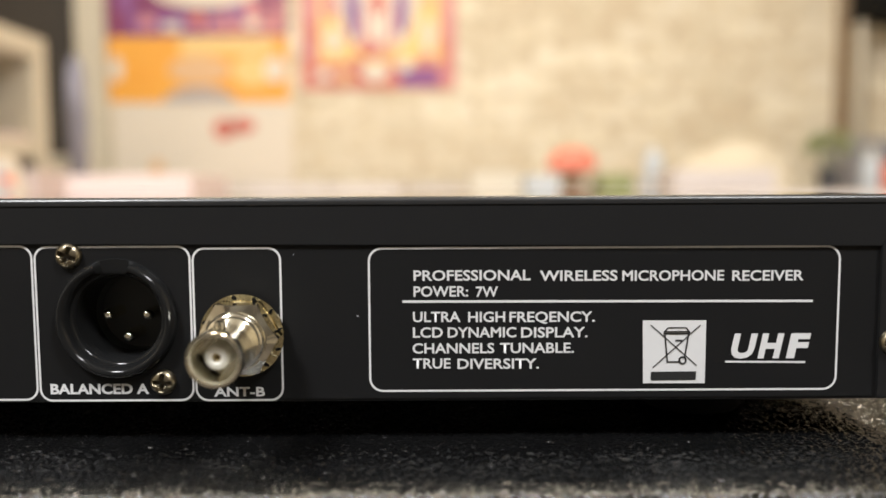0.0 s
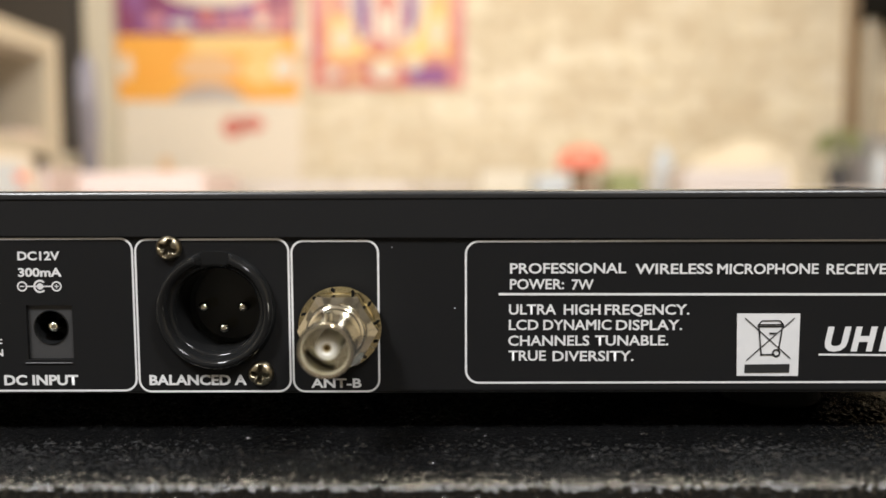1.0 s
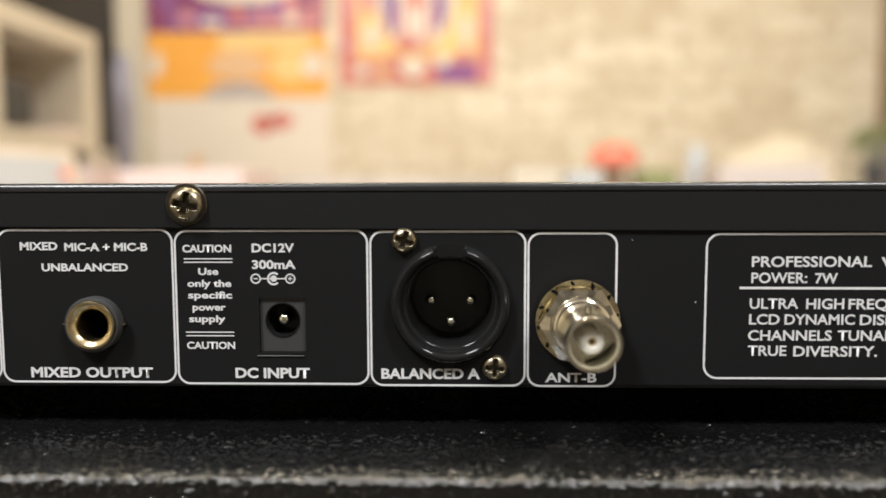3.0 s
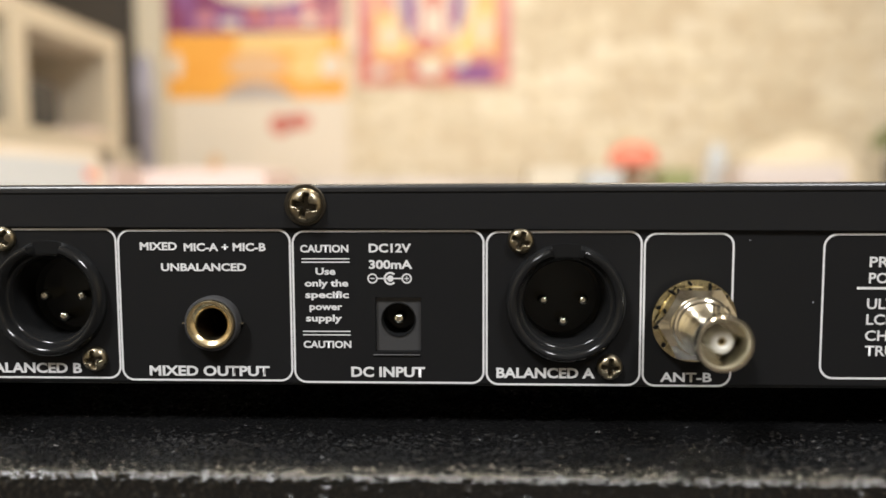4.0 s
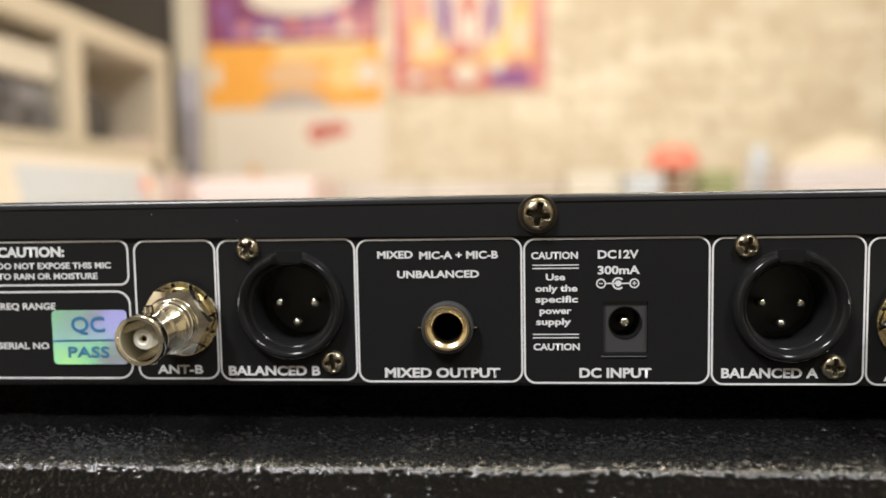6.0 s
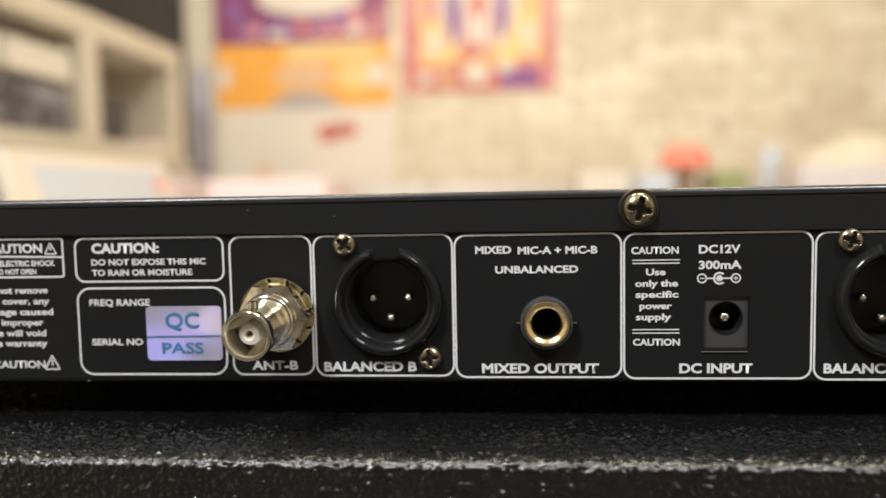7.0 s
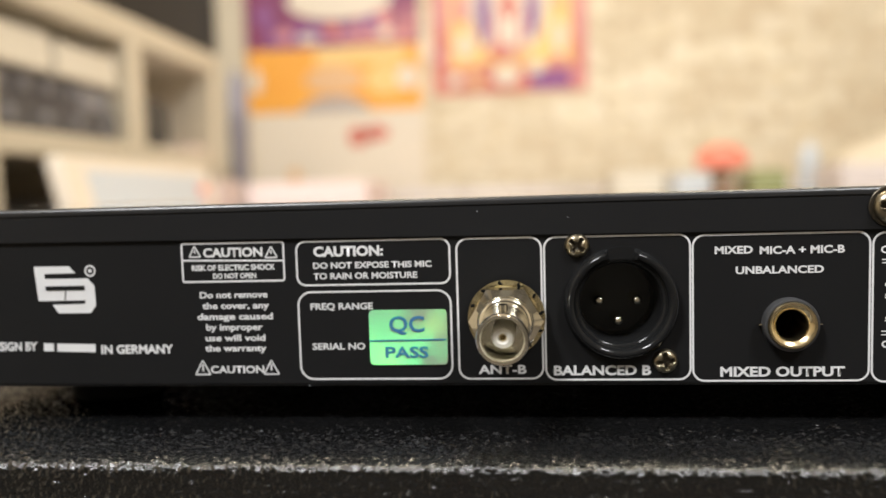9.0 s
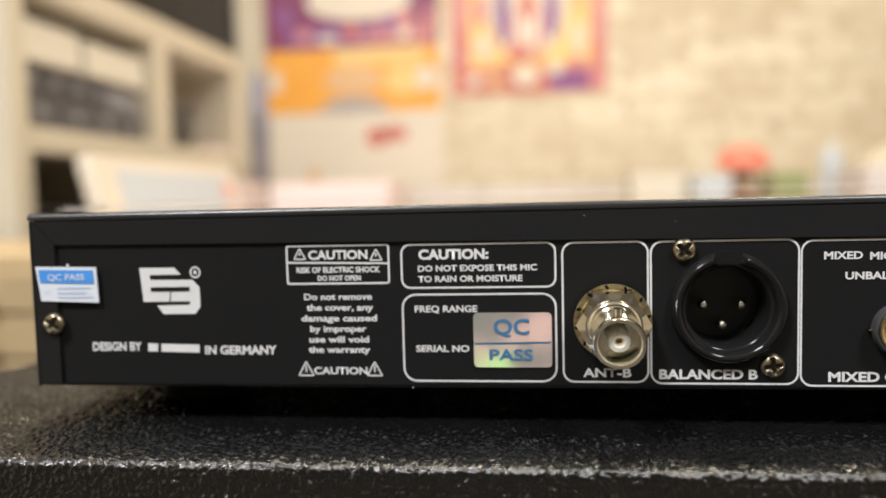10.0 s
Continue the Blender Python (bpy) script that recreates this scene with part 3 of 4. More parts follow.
    smooth_by_angle(part("contact", lathe([(r * MM, y * MM) for r, y in ((0.74, -12), (0.74, -17.2), (0.45, -17.3), (0.42, -13), (0, -13))], cx, cz, 24, PANEL_Y), GOLD, jack, "gold-plated centre contact"), 40)
    # the sockets were tightened slightly askew and sag towards the loudspeaker
    seat = Matrix.Translation((cx, PANEL_Y, cz))
    jack.matrix_basis = Matrix.Translation((0, -0.0006, 0.0008 if lean == 1 else 0)) @ seat @ Matrix.Rotation(radians(1.4 + 2.4 * lean), 4, "X") @ Matrix.Rotation(radians(-1.6 if lean == 1 else 0), 4, "Z") @ seat.inverted()

# -- mixed output: jack socket --
socket = part("jack_socket", lathe([(r * MM, y * MM) for r, y in ((4.4, 1.0), (5.6, 0.0), (5.62, -1.8), (5.4, -2.3), (5.05, -2.4), (4.95, -2.2), (4.9, -1.0))], *JACK, 64, PANEL_Y), PLASTIC_GREY, receiver, "charcoal quarter-inch jack socket with a gilt ferrule")
smooth_by_angle(socket, 45)
smooth_by_angle(part("ferrule", lathe([(r * MM, y * MM) for r, y in ((4.9, -1.5), (4.9, -2.6), (4.75, -2.9), (4.5, -2.95), (4.2, -2.8), (3.5, -2.3), (3.25, -2.0), (3.2, -1.4), (3.2, 1.0), (3.2, 8.0))], *JACK, 64, PANEL_Y), GOLD, socket, "gold-plated ferrule"), 45)
for side in (-1, 1):
    part("moulding_seam", box(JACK[0] + side * 0.0057 - 0.0007, JACK[0] + side * 0.0057 + 0.0007, PANEL_Y - 0.0012, PANEL_Y + 0.0002, JACK[1] - 0.00012, JACK[1] + 0.00012), NICKEL, socket)
part("bore", lathe([(3.24 * MM, 1.0 * MM), (3.24 * MM, 18 * MM), (0, 18 * MM)], *JACK, 40, PANEL_Y), DARK_HOLE, socket)

# -- power inlet --
x0, x1, z0, z1 = DC_RECT
bm = holed_plate(x0 + 0.0001, x1 - 0.0001, z0 + 0.0001, z1 - 0.0001, PANEL_Y + 0.0006, 0.010, [(*POWER, 0.0034)], [])
inlet = part("power_inlet", bm, PLASTIC_GREY, receiver, "charcoal plastic low-voltage power inlet")
smooth_by_angle(part("rim", lathe([(r * MM, y * MM) for r, y in ((3.6, 0.65), (3.55, 0.45), (3.4, 0.4), (3.3, 0.6), (3.2, 2.0))], *POWER, 48, PANEL_Y), PLASTIC, inlet), 45)
part("well", lathe([(3.3 * MM, 1.5 * MM), (3.1 * MM, 8.0 * MM), (0, 8.4 * MM)], *POWER, 40, PANEL_Y), PLASTIC, inlet)
smooth_by_angle(part("centre_pin", lathe([(r * MM, y * MM) for r, y in ((0, 0.9), (0.7, 1.0), (1.1, 1.5), (1.2, 9.0))], *POWER, 24, PANEL_Y), NICKEL, inlet, "nickel centre pin"), 45)
# scratch under the inlet, built as a thin raised strip
part("scratch_line", box(-0.02153, -0.01189, PANEL_Y - 0.00025, PANEL_Y + 0.0002, Z0 + 0.00512, Z0 + 0.00538, 0.0001, 1), PLASTIC_GREY, inlet)


# ---- white print on the panel ----
PRINT_Y = PANEL_Y - 0.00012


def rounded(x0, x1, z0, z1, r, steps=7):
    out = []
    for cx, cz, a0 in ((x1 - r, z1 - r, 0), (x0 + r, z1 - r, 90), (x0 + r, z0 + r, 180), (x1 - r, z0 + r, 270)):
        for k in range(steps + 1):
            a = radians(a0 + 90 * k / steps)
            out.append((cx + r * math.cos(a), cz + r * math.sin(a)))
    return out


def outline(x0, x1, z0, z1, r, w, name="frame_line", mat=None, parent=None):
    """A printed rounded frame; sizes in millimetres."""
    a = rounded(x0 - w / 2, x1 + w / 2, z0 - w / 2, z1 + w / 2, r + w / 2)
    b = rounded(x0 + w / 2, x1 - w / 2, z0 + w / 2, z1 - w / 2, max(r - w / 2, 0.02))
    bm = bmesh.new()
    va = [bm.verts.new((x * MM, PRINT_Y, Z0 + z * MM)) for x, z in a]
    vb = [bm.verts.new((x * MM, PRINT_Y, Z0 + z * MM)) for x, z in b]
    for k in range(len(va)):
        j = (k + 1) % len(va)
        bm.faces.new((va[k], va[j], vb[j], vb[k]))
    return part(name, bm, mat or PRINT, parent or rear_panel)


def shape(name, points, mat=None, parent=None, lift=0.0):
    """A flat printed shape; outline in millimetres."""
    bm = bmesh.new()
    bm.faces.new([bm.verts.new((x * MM, PRINT_Y - lift, Z0 + z * MM)) for x, z in points])
    return part(name, bm, mat or PRINT, parent or rear_panel)


def rule(x0, z0, x1, z1, w, name="rule", mat=None, parent=None, lift=0.0):
    d = Vector((x1 - x0, z1 - z0)).normalized() * w / 2
    return shape(name, [(x0 + d.y, z0 - d.x), (x1 + d.y, z1 - d.x), (x1 - d.y, z1 + d.x), (x0 - d.y, z0 + d.x)], mat, parent, lift)


def ring(cx, cz, r0, r1, mat=None, parent=None, a0=0, a1=360, name="ring", lift=0.0):
    bm = bmesh.new()
    n = 36
    rows = [[bm.verts.new(((cx + r * math.cos(radians(a0 + (a1 - a0) * k / n))) * MM, PRINT_Y - lift, Z0 + (cz + r * math.sin(radians(a0 + (a1 - a0) * k / n))) * MM)) for k in range(n + 1)] for r in (r0, r1)]
    for k in range(n):
        bm.faces.new((rows[0][k], rows[0][k + 1], rows[1][k + 1], rows[1][k]))
    return part(name, bm, mat or PRINT, parent or rear_panel)


def glyphs(text, weight):
    data = bpy.data.curves.new("lettering", "FONT")
    data.body, data.size, data.offset, data.resolution_u = text, 1.0, weight, 3
    ob = bpy.data.objects.new("lettering", data)
    scene.collection.objects.link(ob)
    me = bpy.data.meshes.new_from_object(ob.evaluated_get(bpy.context.evaluated_depsgraph_get()))
    bpy.data.objects.remove(ob)
    return me


CAP = max(v.co.y for v in glyphs("H", 0.0).vertices)


def lettering(text, x0, x1, base, high, weight=0.022, mat=None, parent=None, lift=0.0, slant=0.0, name="lettering"):
    """A line of print from x0 to x1 on a base line, with capitals of a given height; millimetres."""
    me = glyphs(text, weight * 1.45)
    xs = [v.co.x for v in me.vertices]
    w = weight * 1.45
    lo, k, s = min(xs), (x1 - x0) / (max(xs) - min(xs)), high / (CAP + 2 * w)
    for v in me.vertices:
        x, z = v.co.x, v.co.y + w
        v.co = ((x0 + (x - lo) * k + slant * z * s) * MM, PRINT_Y - lift, Z0 + (base + z * s) * MM)
    me.materials.clear()
    me.materials.append(mat or PRINT)
    ob = new(name, me)
    ob.parent = parent or rear_panel
    ob.matrix_parent_inverse = ob.parent.matrix_world.inverted()
    return ob


W = 0.42
for x0, x1, z0, z1, r in ((-159.38, -125.23, 21.63, 31.36, 2.0), (-159.39, -125.24, 0.47, 20.10, 3.0), (-123.72, -105.45, 0.42, 31.23, 2.4), (-104.84, -74.32, 0.14, 31.13, 2.4), (-73.81, -38.28, -0.20, 30.86, 2.4),
                           (-37.71, 1.06, -0.46, 30.64, 2.4), (1.67, 32.56, -0.67, 30.44, 2.4), (33.17, 50.62, -0.73, 30.06, 2.4), (68.28, 162.09, 1.00, 29.88, 2.6), (-185.88, -162.32, 22.83, 31.46, 0.5)):
    outline(x0, x1, z0, z1, r, W)
rule(-185.75, 27.7, -162.38, 27.29, 0.4)

lettering("PROFESSIONAL", 77.16, 100.52, 23.35, 2.1, 0.013)
lettering("WIRELESS", 102.36, 117.9, 23.19, 2.1, 0.013)
lettering("MICROPHONE", 118.83, 139.14, 23.13, 2.1, 0.013)
lettering("RECEIVER", 140.74, 155.0, 23.05, 2.1, 0.013)
lettering("POWER:", 77.15, 88.07, 20.15, 2.1, 0.013)
lettering("7W", 89.61, 94.04, 20.05, 2.1, 0.013)
rule(74.91, 19.19, 156.98, 18.93, 0.5)
lettering("ULTRA", 76.98, 86.52, 15.01, 2.1, 0.013)
lettering("HIGH", 88.05, 95.48, 14.96, 2.1, 0.013)
lettering("FREQENCY.", 96.32, 113.43, 14.92, 2.1, 0.013)
lettering("LCD", 76.96, 82.97, 11.85, 2.1, 0.013)
lettering("DYNAMIC", 83.93, 97.72, 11.83, 2.1, 0.013)
lettering("DISPLAY.", 98.66, 112.02, 11.77, 2.1, 0.013)
lettering("CHANNELS", 76.84, 93.3, 8.62, 2.1, 0.013)
lettering("TUNABLE.", 94.44, 109.3, 8.62, 2.1, 0.013)
lettering("TRUE", 76.91, 84.52, 5.54, 2.1, 0.013)
lettering("DIVERSITY.", 85.87, 102.31, 5.43, 2.1, 0.013)
lettering("U", 140.52, 145.2, 7.3, 5.1, 0.030, slant=0.2)
lettering("H", 146.2, 150.5, 7.3, 5.1, 0.034, slant=0.2)
lettering("F", 151.9, 155.86, 7.3, 5.1, 0.034, slant=0.2)
rule(139.76, 6.68, 155.85, 6.52, 0.4)

# recycling mark: a crossed-out wheeled bin on a white square, over a black bar
mark = shape("recycling_mark", [(123.29, 2.32), (135.75, 2.27), (135.78, 15.11), (123.05, 15.15)])
shape("bar", [(124.8, 2.97), (133.87, 3.03), (133.93, 4.76), (124.83, 4.7)], PRINT_DARK, mark, 0.0001)
for x0, z0, x1, z1, w in ((124.68, 14.2, 133.98, 5.96, 0.22), (125.15, 5.53, 134.61, 14.17, 0.22), (127.51, 12.29, 128.1, 6.51, 0.3), (132.24, 12.32, 131.54, 7.49, 0.3), (127.91, 6.7, 130.82, 6.72, 0.3), (127.2, 12.48, 132.54, 12.51, 0.35), (127.3, 12.87, 132.34, 12.9, 0.22), (128.12, 13.65, 131.74, 13.67, 0.22), (127.3, 12.67, 128.12, 13.65, 0.22), (131.74, 13.67, 132.54, 12.61, 0.3), (129.63, 11.05, 131.03, 11.05, 0.35)):
    rule(x0, z0, x1, z1, w, "bin_line", PRINT_DARK, mark, 0.0001)
ring(131.13, 7.01, 0.5, 0.85, PRINT_DARK, mark, name="bin_wheel", lift=0.0001)

# power inlet print
lettering("CAUTION", -36.19, -26.32, 26.32, 1.55)
for z in (25.04, 24.35, 10.12, 9.38):
    rule(-35.94, z, -26.12, z, 0.24)
for text, x0, x1, z in (("Use", -33.12, -29.03, 21.76), ("only the", -35.37, -26.44, 19.34), ("specific", -35.31, -26.35, 16.97), ("power", -34.48, -27.7, 14.51), ("supply", -35.23, -27.81, 12.14)):
    lettering(text, x0, x1, z, 1.45)
lettering("CAUTION", -35.85, -26.0, 6.65, 1.5)
lettering("DC12V", -22.17, -13.62, 26.31, 1.8)
lettering("300mA", -22.17, -13.35, 22.97, 1.8)
ring(-21.48, 21.02, 0.75, 1.05)
ring(-17.85, 21.02, 0.95, 1.35, a0=45, a1=315)
ring(-17.85, 21.02, 0.0, 0.65, name="dot")
ring(-14.51, 21.02, 0.75, 1.05)
rule(-20.44, 21.02, -18.35, 21.02, 0.28)
rule(-17.26, 21.02, -15.56, 21.02, 0.28)
rule(-21.92, 21.02, -21.03, 21.02, 0.22)
rule(-14.96, 21.02, -14.06, 21.03, 0.22)
rule(-14.5, 20.59, -14.53, 21.46, 0.22)
lettering("DC INPUT", -26.09, -10.89, 0.65, 2.15, 0.024)

lettering("MIXED", -69.31, -61.59, 26.79, 1.65)
lettering("MIC-A + MIC-B", -60.19, -43.25, 26.6, 1.65)
lettering("UNBALANCED", -65.05, -47.36, 22.51, 1.6)
lettering("MIXED OUTPUT", -68.22, -43.02, 0.66, 2.15, 0.024)
lettering("BALANCED A", 3.65, 23.58, 0.61, 2.15, 0.024)
lettering("BALANCED B", -103.18, -82.55, 1.09, 2.15, 0.024)
lettering("ANT-B", 36.68, 46.99, 0.01, 1.95, 0.02)
lettering("ANT-B", -119.53, -109.07, 1.46, 2.0, 0.02)


def triangle(x0, x1, z0, z1):
    xm, w = (x0 + x1) / 2, 0.32
    rule(x0, z0, x1, z0, w, "warning_triangle")
    rule(x0, z0, xm, z1, w, "warning_triangle")
    rule(xm, z1, x1, z0, w, "warning_triangle")
    rule(xm, z0 + 0.8, xm, z1 - 0.9, 0.35, "warning_bolt")


triangle(-184.17, -181.54, 28.47, 30.92)
triangle(-166.54, -163.79, 28.03, 30.51)
lettering("CAUTION", -180.88, -167.11, 28.3, 2.1, 0.024)
lettering("RISK OF ELECTRIC SHOCK", -183.71, -164.3, 25.3, 1.3, 0.024)
lettering("DO NOT OPEN", -178.82, -168.8, 23.46, 1.2, 0.024)
for text, x0, x1, z in (("Do not remove", -182.18, -166.39, 19.05), ("the cover, any", -181.7, -166.13, 16.59), ("damage caused", -182.99, -165.38, 14.12), ("by improper", -181.04, -167.84, 11.7), ("use will void", -181.31, -167.33, 9.24), ("the warranty", -181.55, -167.14, 6.89)):
    lettering(text, x0, x1, z, 1.5, 0.02)
triangle(-184.03, -180.51, 1.62, 4.84)
triangle(-167.95, -164.51, 1.64, 4.82)
lettering("CAUTION", -180.45, -167.92, 1.88, 1.7, 0.018)
lettering("CAUTION:", -155.52, -139.84, 27.94, 2.3, 0.03)
lettering("DO NOT EXPOSE THIS MIC", -155.69, -129.22, 25.27, 1.4, 0.02)
lettering("TO RAIN OR MOISTURE", -155.69, -132.42, 22.91, 1.4, 0.02)
lettering("FREQ RANGE", -156.64, -142.55, 16.09, 1.5, 0.018)
lettering("SERIAL NO", -156.55, -144.54, 7.1, 1.5, 0.018)

# maker's mark as plain interlocked bars, and the line of print below it
for pts in ([(-221.67, 27.0), (-213.04, 26.95), (-211.61, 25.32), (-219.19, 25.26), (-219.09, 24.13), (-208.75, 24.08), (-207.12, 22.34), (-207.05, 17.79), (-208.4, 16.07), (-216.21, 16.06), (-217.64, 18.09), (-209.64, 18.21), (-209.53, 19.02), (-221.01, 18.98)],):
    mark = shape("maker_mark", pts)
rule(-219.02, 21.92, -209.5, 21.91, 1.0, "slot", PANEL_BLACK, mark, 0.0001)
rule(-214.11, 21.37, -214.45, 19.13, 0.25, "slot", PANEL_BLACK, mark, 0.0001)
ring(-208.01, 25.79, 0.95, 1.35)
ring(-208.01, 25.79, 0.0, 0.45, name="dot")
lettering("DESIGN BY", -234.39, -222.04, 7.35, 2.1, 0.024)
rule(-220.49, 8.19, -218.01, 8.14, 1.9, "printed_bar")
rule(-217.18, 8.09, -207.8, 7.86, 1.9, "printed_bar")
lettering("IN GERMANY", -206.45, -189.08, 6.49, 2.1, 0.024)

# stickers
holo = part("holographic_sticker", prism([(x * MM, Z0 + z * MM) for x, z in rounded(-143.52, -126.17, 3.65, 15.92, 1.0)], PANEL_Y - 0.0003, PANEL_Y - 0.0001), HOLO, receiver, "rainbow holographic inspection sticker")
lettering("QC", -138.98, -131.12, 11.02, 3.5, 0.012, BLUE_INK, holo, 0.0003)
lettering("PASS", -139.97, -130.39, 5.24, 2.5, 0.014, BLUE_INK, holo, 0.0003)
rule(-143.52, 9.08, -126.49, 9.28, 0.3, "rule", BLUE_INK, holo, 0.0003)
qc = part("inspection_label", prism([(x * MM, Z0 + z * MM) for x, z in ((-246.12, 19.49), (-231.64, 19.03), (-231.92, 27.39), (-247.17, 27.67))], -0.0013, -0.00105), LABEL_WHITE, receiver, "white inspection label with a blue heading band")
shape("heading_band", [(-246.05, 23.85), (-232.52, 23.54), (-232.63, 26.66), (-246.4, 26.93)], LABEL_BLUE, qc, 0.0011)
lettering("QC PASS", -244.11, -234.74, 24.4, 1.5, 0.02, LABEL_PALE, qc, 0.0012)
for z, x1 in ((22.61, -233.49), (21.49, -234.43), (20.46, -232.88)):
    rule(-241.8, z, x1, z, 0.5, "printed_bar", LABEL_PALE, qc, 0.0011)

for x, z, r in ((66.06, 16.5, 0.22), (53.46, 28.82, 0.16), (-118.9, 37.12, 0.15), (-99.77, 35.45, 0.12), (-239.02, 27.94, 0.5), (-157.35, -0.78, 0.2)):
    ring(x, z, 0.0, r * 0.65, LABEL_WHITE, receiver, name="dust_speck", lift=0.0009)
rule(-245.22, 22.2, -244.5, 21.37, 0.16, "pen_tick", LABEL_PALE, qc, 0.0012)
rule(-244.5, 21.37, -243.57, 22.56, 0.16, "pen_tick", LABEL_PALE, qc, 0.0012)


# ---- posters on the papered wall ----
def flat(name, points, y, thick, mat, parent):
    return part(name, prism(points, y - thick, y), mat, parent)


def rect(x0, x1, z0, z1):
    return [(x0, z0), (x1, z0), (x1, z1), (x0, z1)]


def oval(cx, cz, rx, rz, n=28, a0=0, a1=360):
    return [(cx + rx * math.cos(radians(a0 + (a1 - a0) * k / n)), cz + rz * math.sin(radians(a0 + (a1 - a0) * k / n))) for k in range(n if a1 - a0 >= 360 else n + 1)]


Y1 = BACK - 0.001
poster = thing("poster", -0.748, BACK, 1.50, "purple and orange glossy paper poster pasted on the wall", "poster", "posters on the wall")
flat("sheet", rect(-1.048, -0.441, 1.092, 1.933), Y1, 0.003, POSTER_ORANGE, poster)
flat("purple_field", rect(-1.048, -0.441, 1.311, 1.933), Y1 - 0.0035, 0.0015, POSTER_PURPLE, poster)
flat("violet_band", rect(-0.974, -0.658, 1.32, 1.385), Y1 - 0.0055, 0.0015, POSTER_VIOLET, poster)
flat("pink_band", rect(-0.656, -0.457, 1.325, 1.425), Y1 - 0.0055, 0.0015, POSTER_PINK, poster)
flat("cream_panel", oval(-0.716, 1.468, 0.185, 0.066), Y1 - 0.0075, 0.0015, POSTER_CREAM, poster)
flat("yellow_patch", rect(-0.806, -0.489, 1.251, 1.309), Y1 - 0.0035, 0.0015, POSTER_YELLOW, poster)
flat("tan_panel", oval(-0.742, 1.198, 0.105, 0.048), Y1 - 0.0055, 0.0015, POSTER_TAN, poster)
flat("yellow_spot", oval(-0.563, 1.193, 0.069, 0.053), Y1 - 0.0035, 0.0015, POSTER_YELLOW, poster)
flat("cream_spot", oval(-0.484, 1.198, 0.037, 0.042), Y1 - 0.0075, 0.0015, POSTER_CREAM, poster)
flat("cream_spot", oval(-1.022, 1.203, 0.023, 0.042), Y1 - 0.0055, 0.0015, POSTER_CREAM, poster)
flat("grey_arch", oval(-0.742, 1.093, 0.121, 0.048, 20, 0, 180), Y1 - 0.0075, 0.0015, POSTER_GREY, poster)
# loose printed blotches between the purple and the orange fields
for x, z, rx, rz, m in ((-0.911, 1.357, 0.032, 0.021, POSTER_PINK), (-0.827, 1.341, 0.037, 0.015, POSTER_CREAM), (-0.742, 1.362, 0.03, 0.023, POSTER_RED), (-0.684, 1.343, 0.023, 0.019, POSTER_PINK),
                        (-0.61, 1.385, 0.032, 0.025, POSTER_VIOLET), (-0.558, 1.351, 0.027, 0.017, POSTER_CREAM), (-0.505, 1.394, 0.023, 0.03, POSTER_PURPLE), (-0.98, 1.425, 0.03, 0.042, POSTER_VIOLET)):
    flat("blotch", oval(x, z, rx, rz, 18), Y1 - 0.0095, 0.0015, m, poster)

notice = thing("notice_sheet", -0.742, BACK, 0.89, "cream paper notice with red marks below the orange poster", "notice")
flat("sheet", rect(-1.043, -0.431, 0.685, 1.09), Y1, 0.003, POSTER_CREAM, notice)
flat("red_mark", oval(-0.663, 1.0, 0.038, 0.036), Y1 - 0.0035, 0.0015, POSTER_RED, notice)
flat("red_mark", oval(-0.6, 1.011, 0.044, 0.028), Y1 - 0.0035, 0.0015, POSTER_RED, notice)
flat("red_mark", oval(-0.896, 0.87, 0.023, 0.028), Y1 - 0.0035, 0.0015, POSTER_TAN, notice)

poster = thing("poster", -0.130, BACK, 1.53, "red-bordered yellow paper poster pasted on the wall", "poster", "posters on the wall")
flat("sheet", rect(-0.396, 0.125, 1.131, 1.933), Y1, 0.003, POSTER_RED, poster)
flat("pink_border", rect(-0.396, -0.336, 1.235, 1.933), Y1 - 0.0035, 0.0015, POSTER_PINK, poster)
flat("pink_border", rect(0.076, 0.125, 1.14, 1.933), Y1 - 0.0035, 0.0015, POSTER_PINK, poster)
flat("violet_corner", rect(-0.067, 0.07, 1.14, 1.198), Y1 - 0.0035, 0.0015, POSTER_VIOLET, poster)
flat("yellow_field", rect(-0.336, 0.076, 1.219, 1.891), Y1 - 0.0035, 0.0015, POSTER_YELLOW, poster)
flat("cream_field", oval(-0.135, 1.447, 0.137, 0.201), Y1 - 0.0055, 0.0015, POSTER_CREAM, poster)
flat("violet_arc", oval(-0.22, 1.394, 0.023, 0.106), Y1 - 0.0075, 0.0015, POSTER_VIOLET, poster)
flat("violet_arc", oval(-0.054, 1.394, 0.021, 0.09), Y1 - 0.0075, 0.0015, POSTER_VIOLET, poster)
flat("pink_oval", oval(-0.135, 1.341, 0.053, 0.106), Y1 - 0.0075, 0.0015, POSTER_PINK, poster)
flat("cream_oval", oval(-0.135, 1.357, 0.036, 0.079), Y1 - 0.0095, 0.0015, POSTER_CREAM, poster)
flat("cream_oval", oval(-0.146, 1.187, 0.047, 0.032), Y1 - 0.0095, 0.0015, POSTER_CREAM, poster)
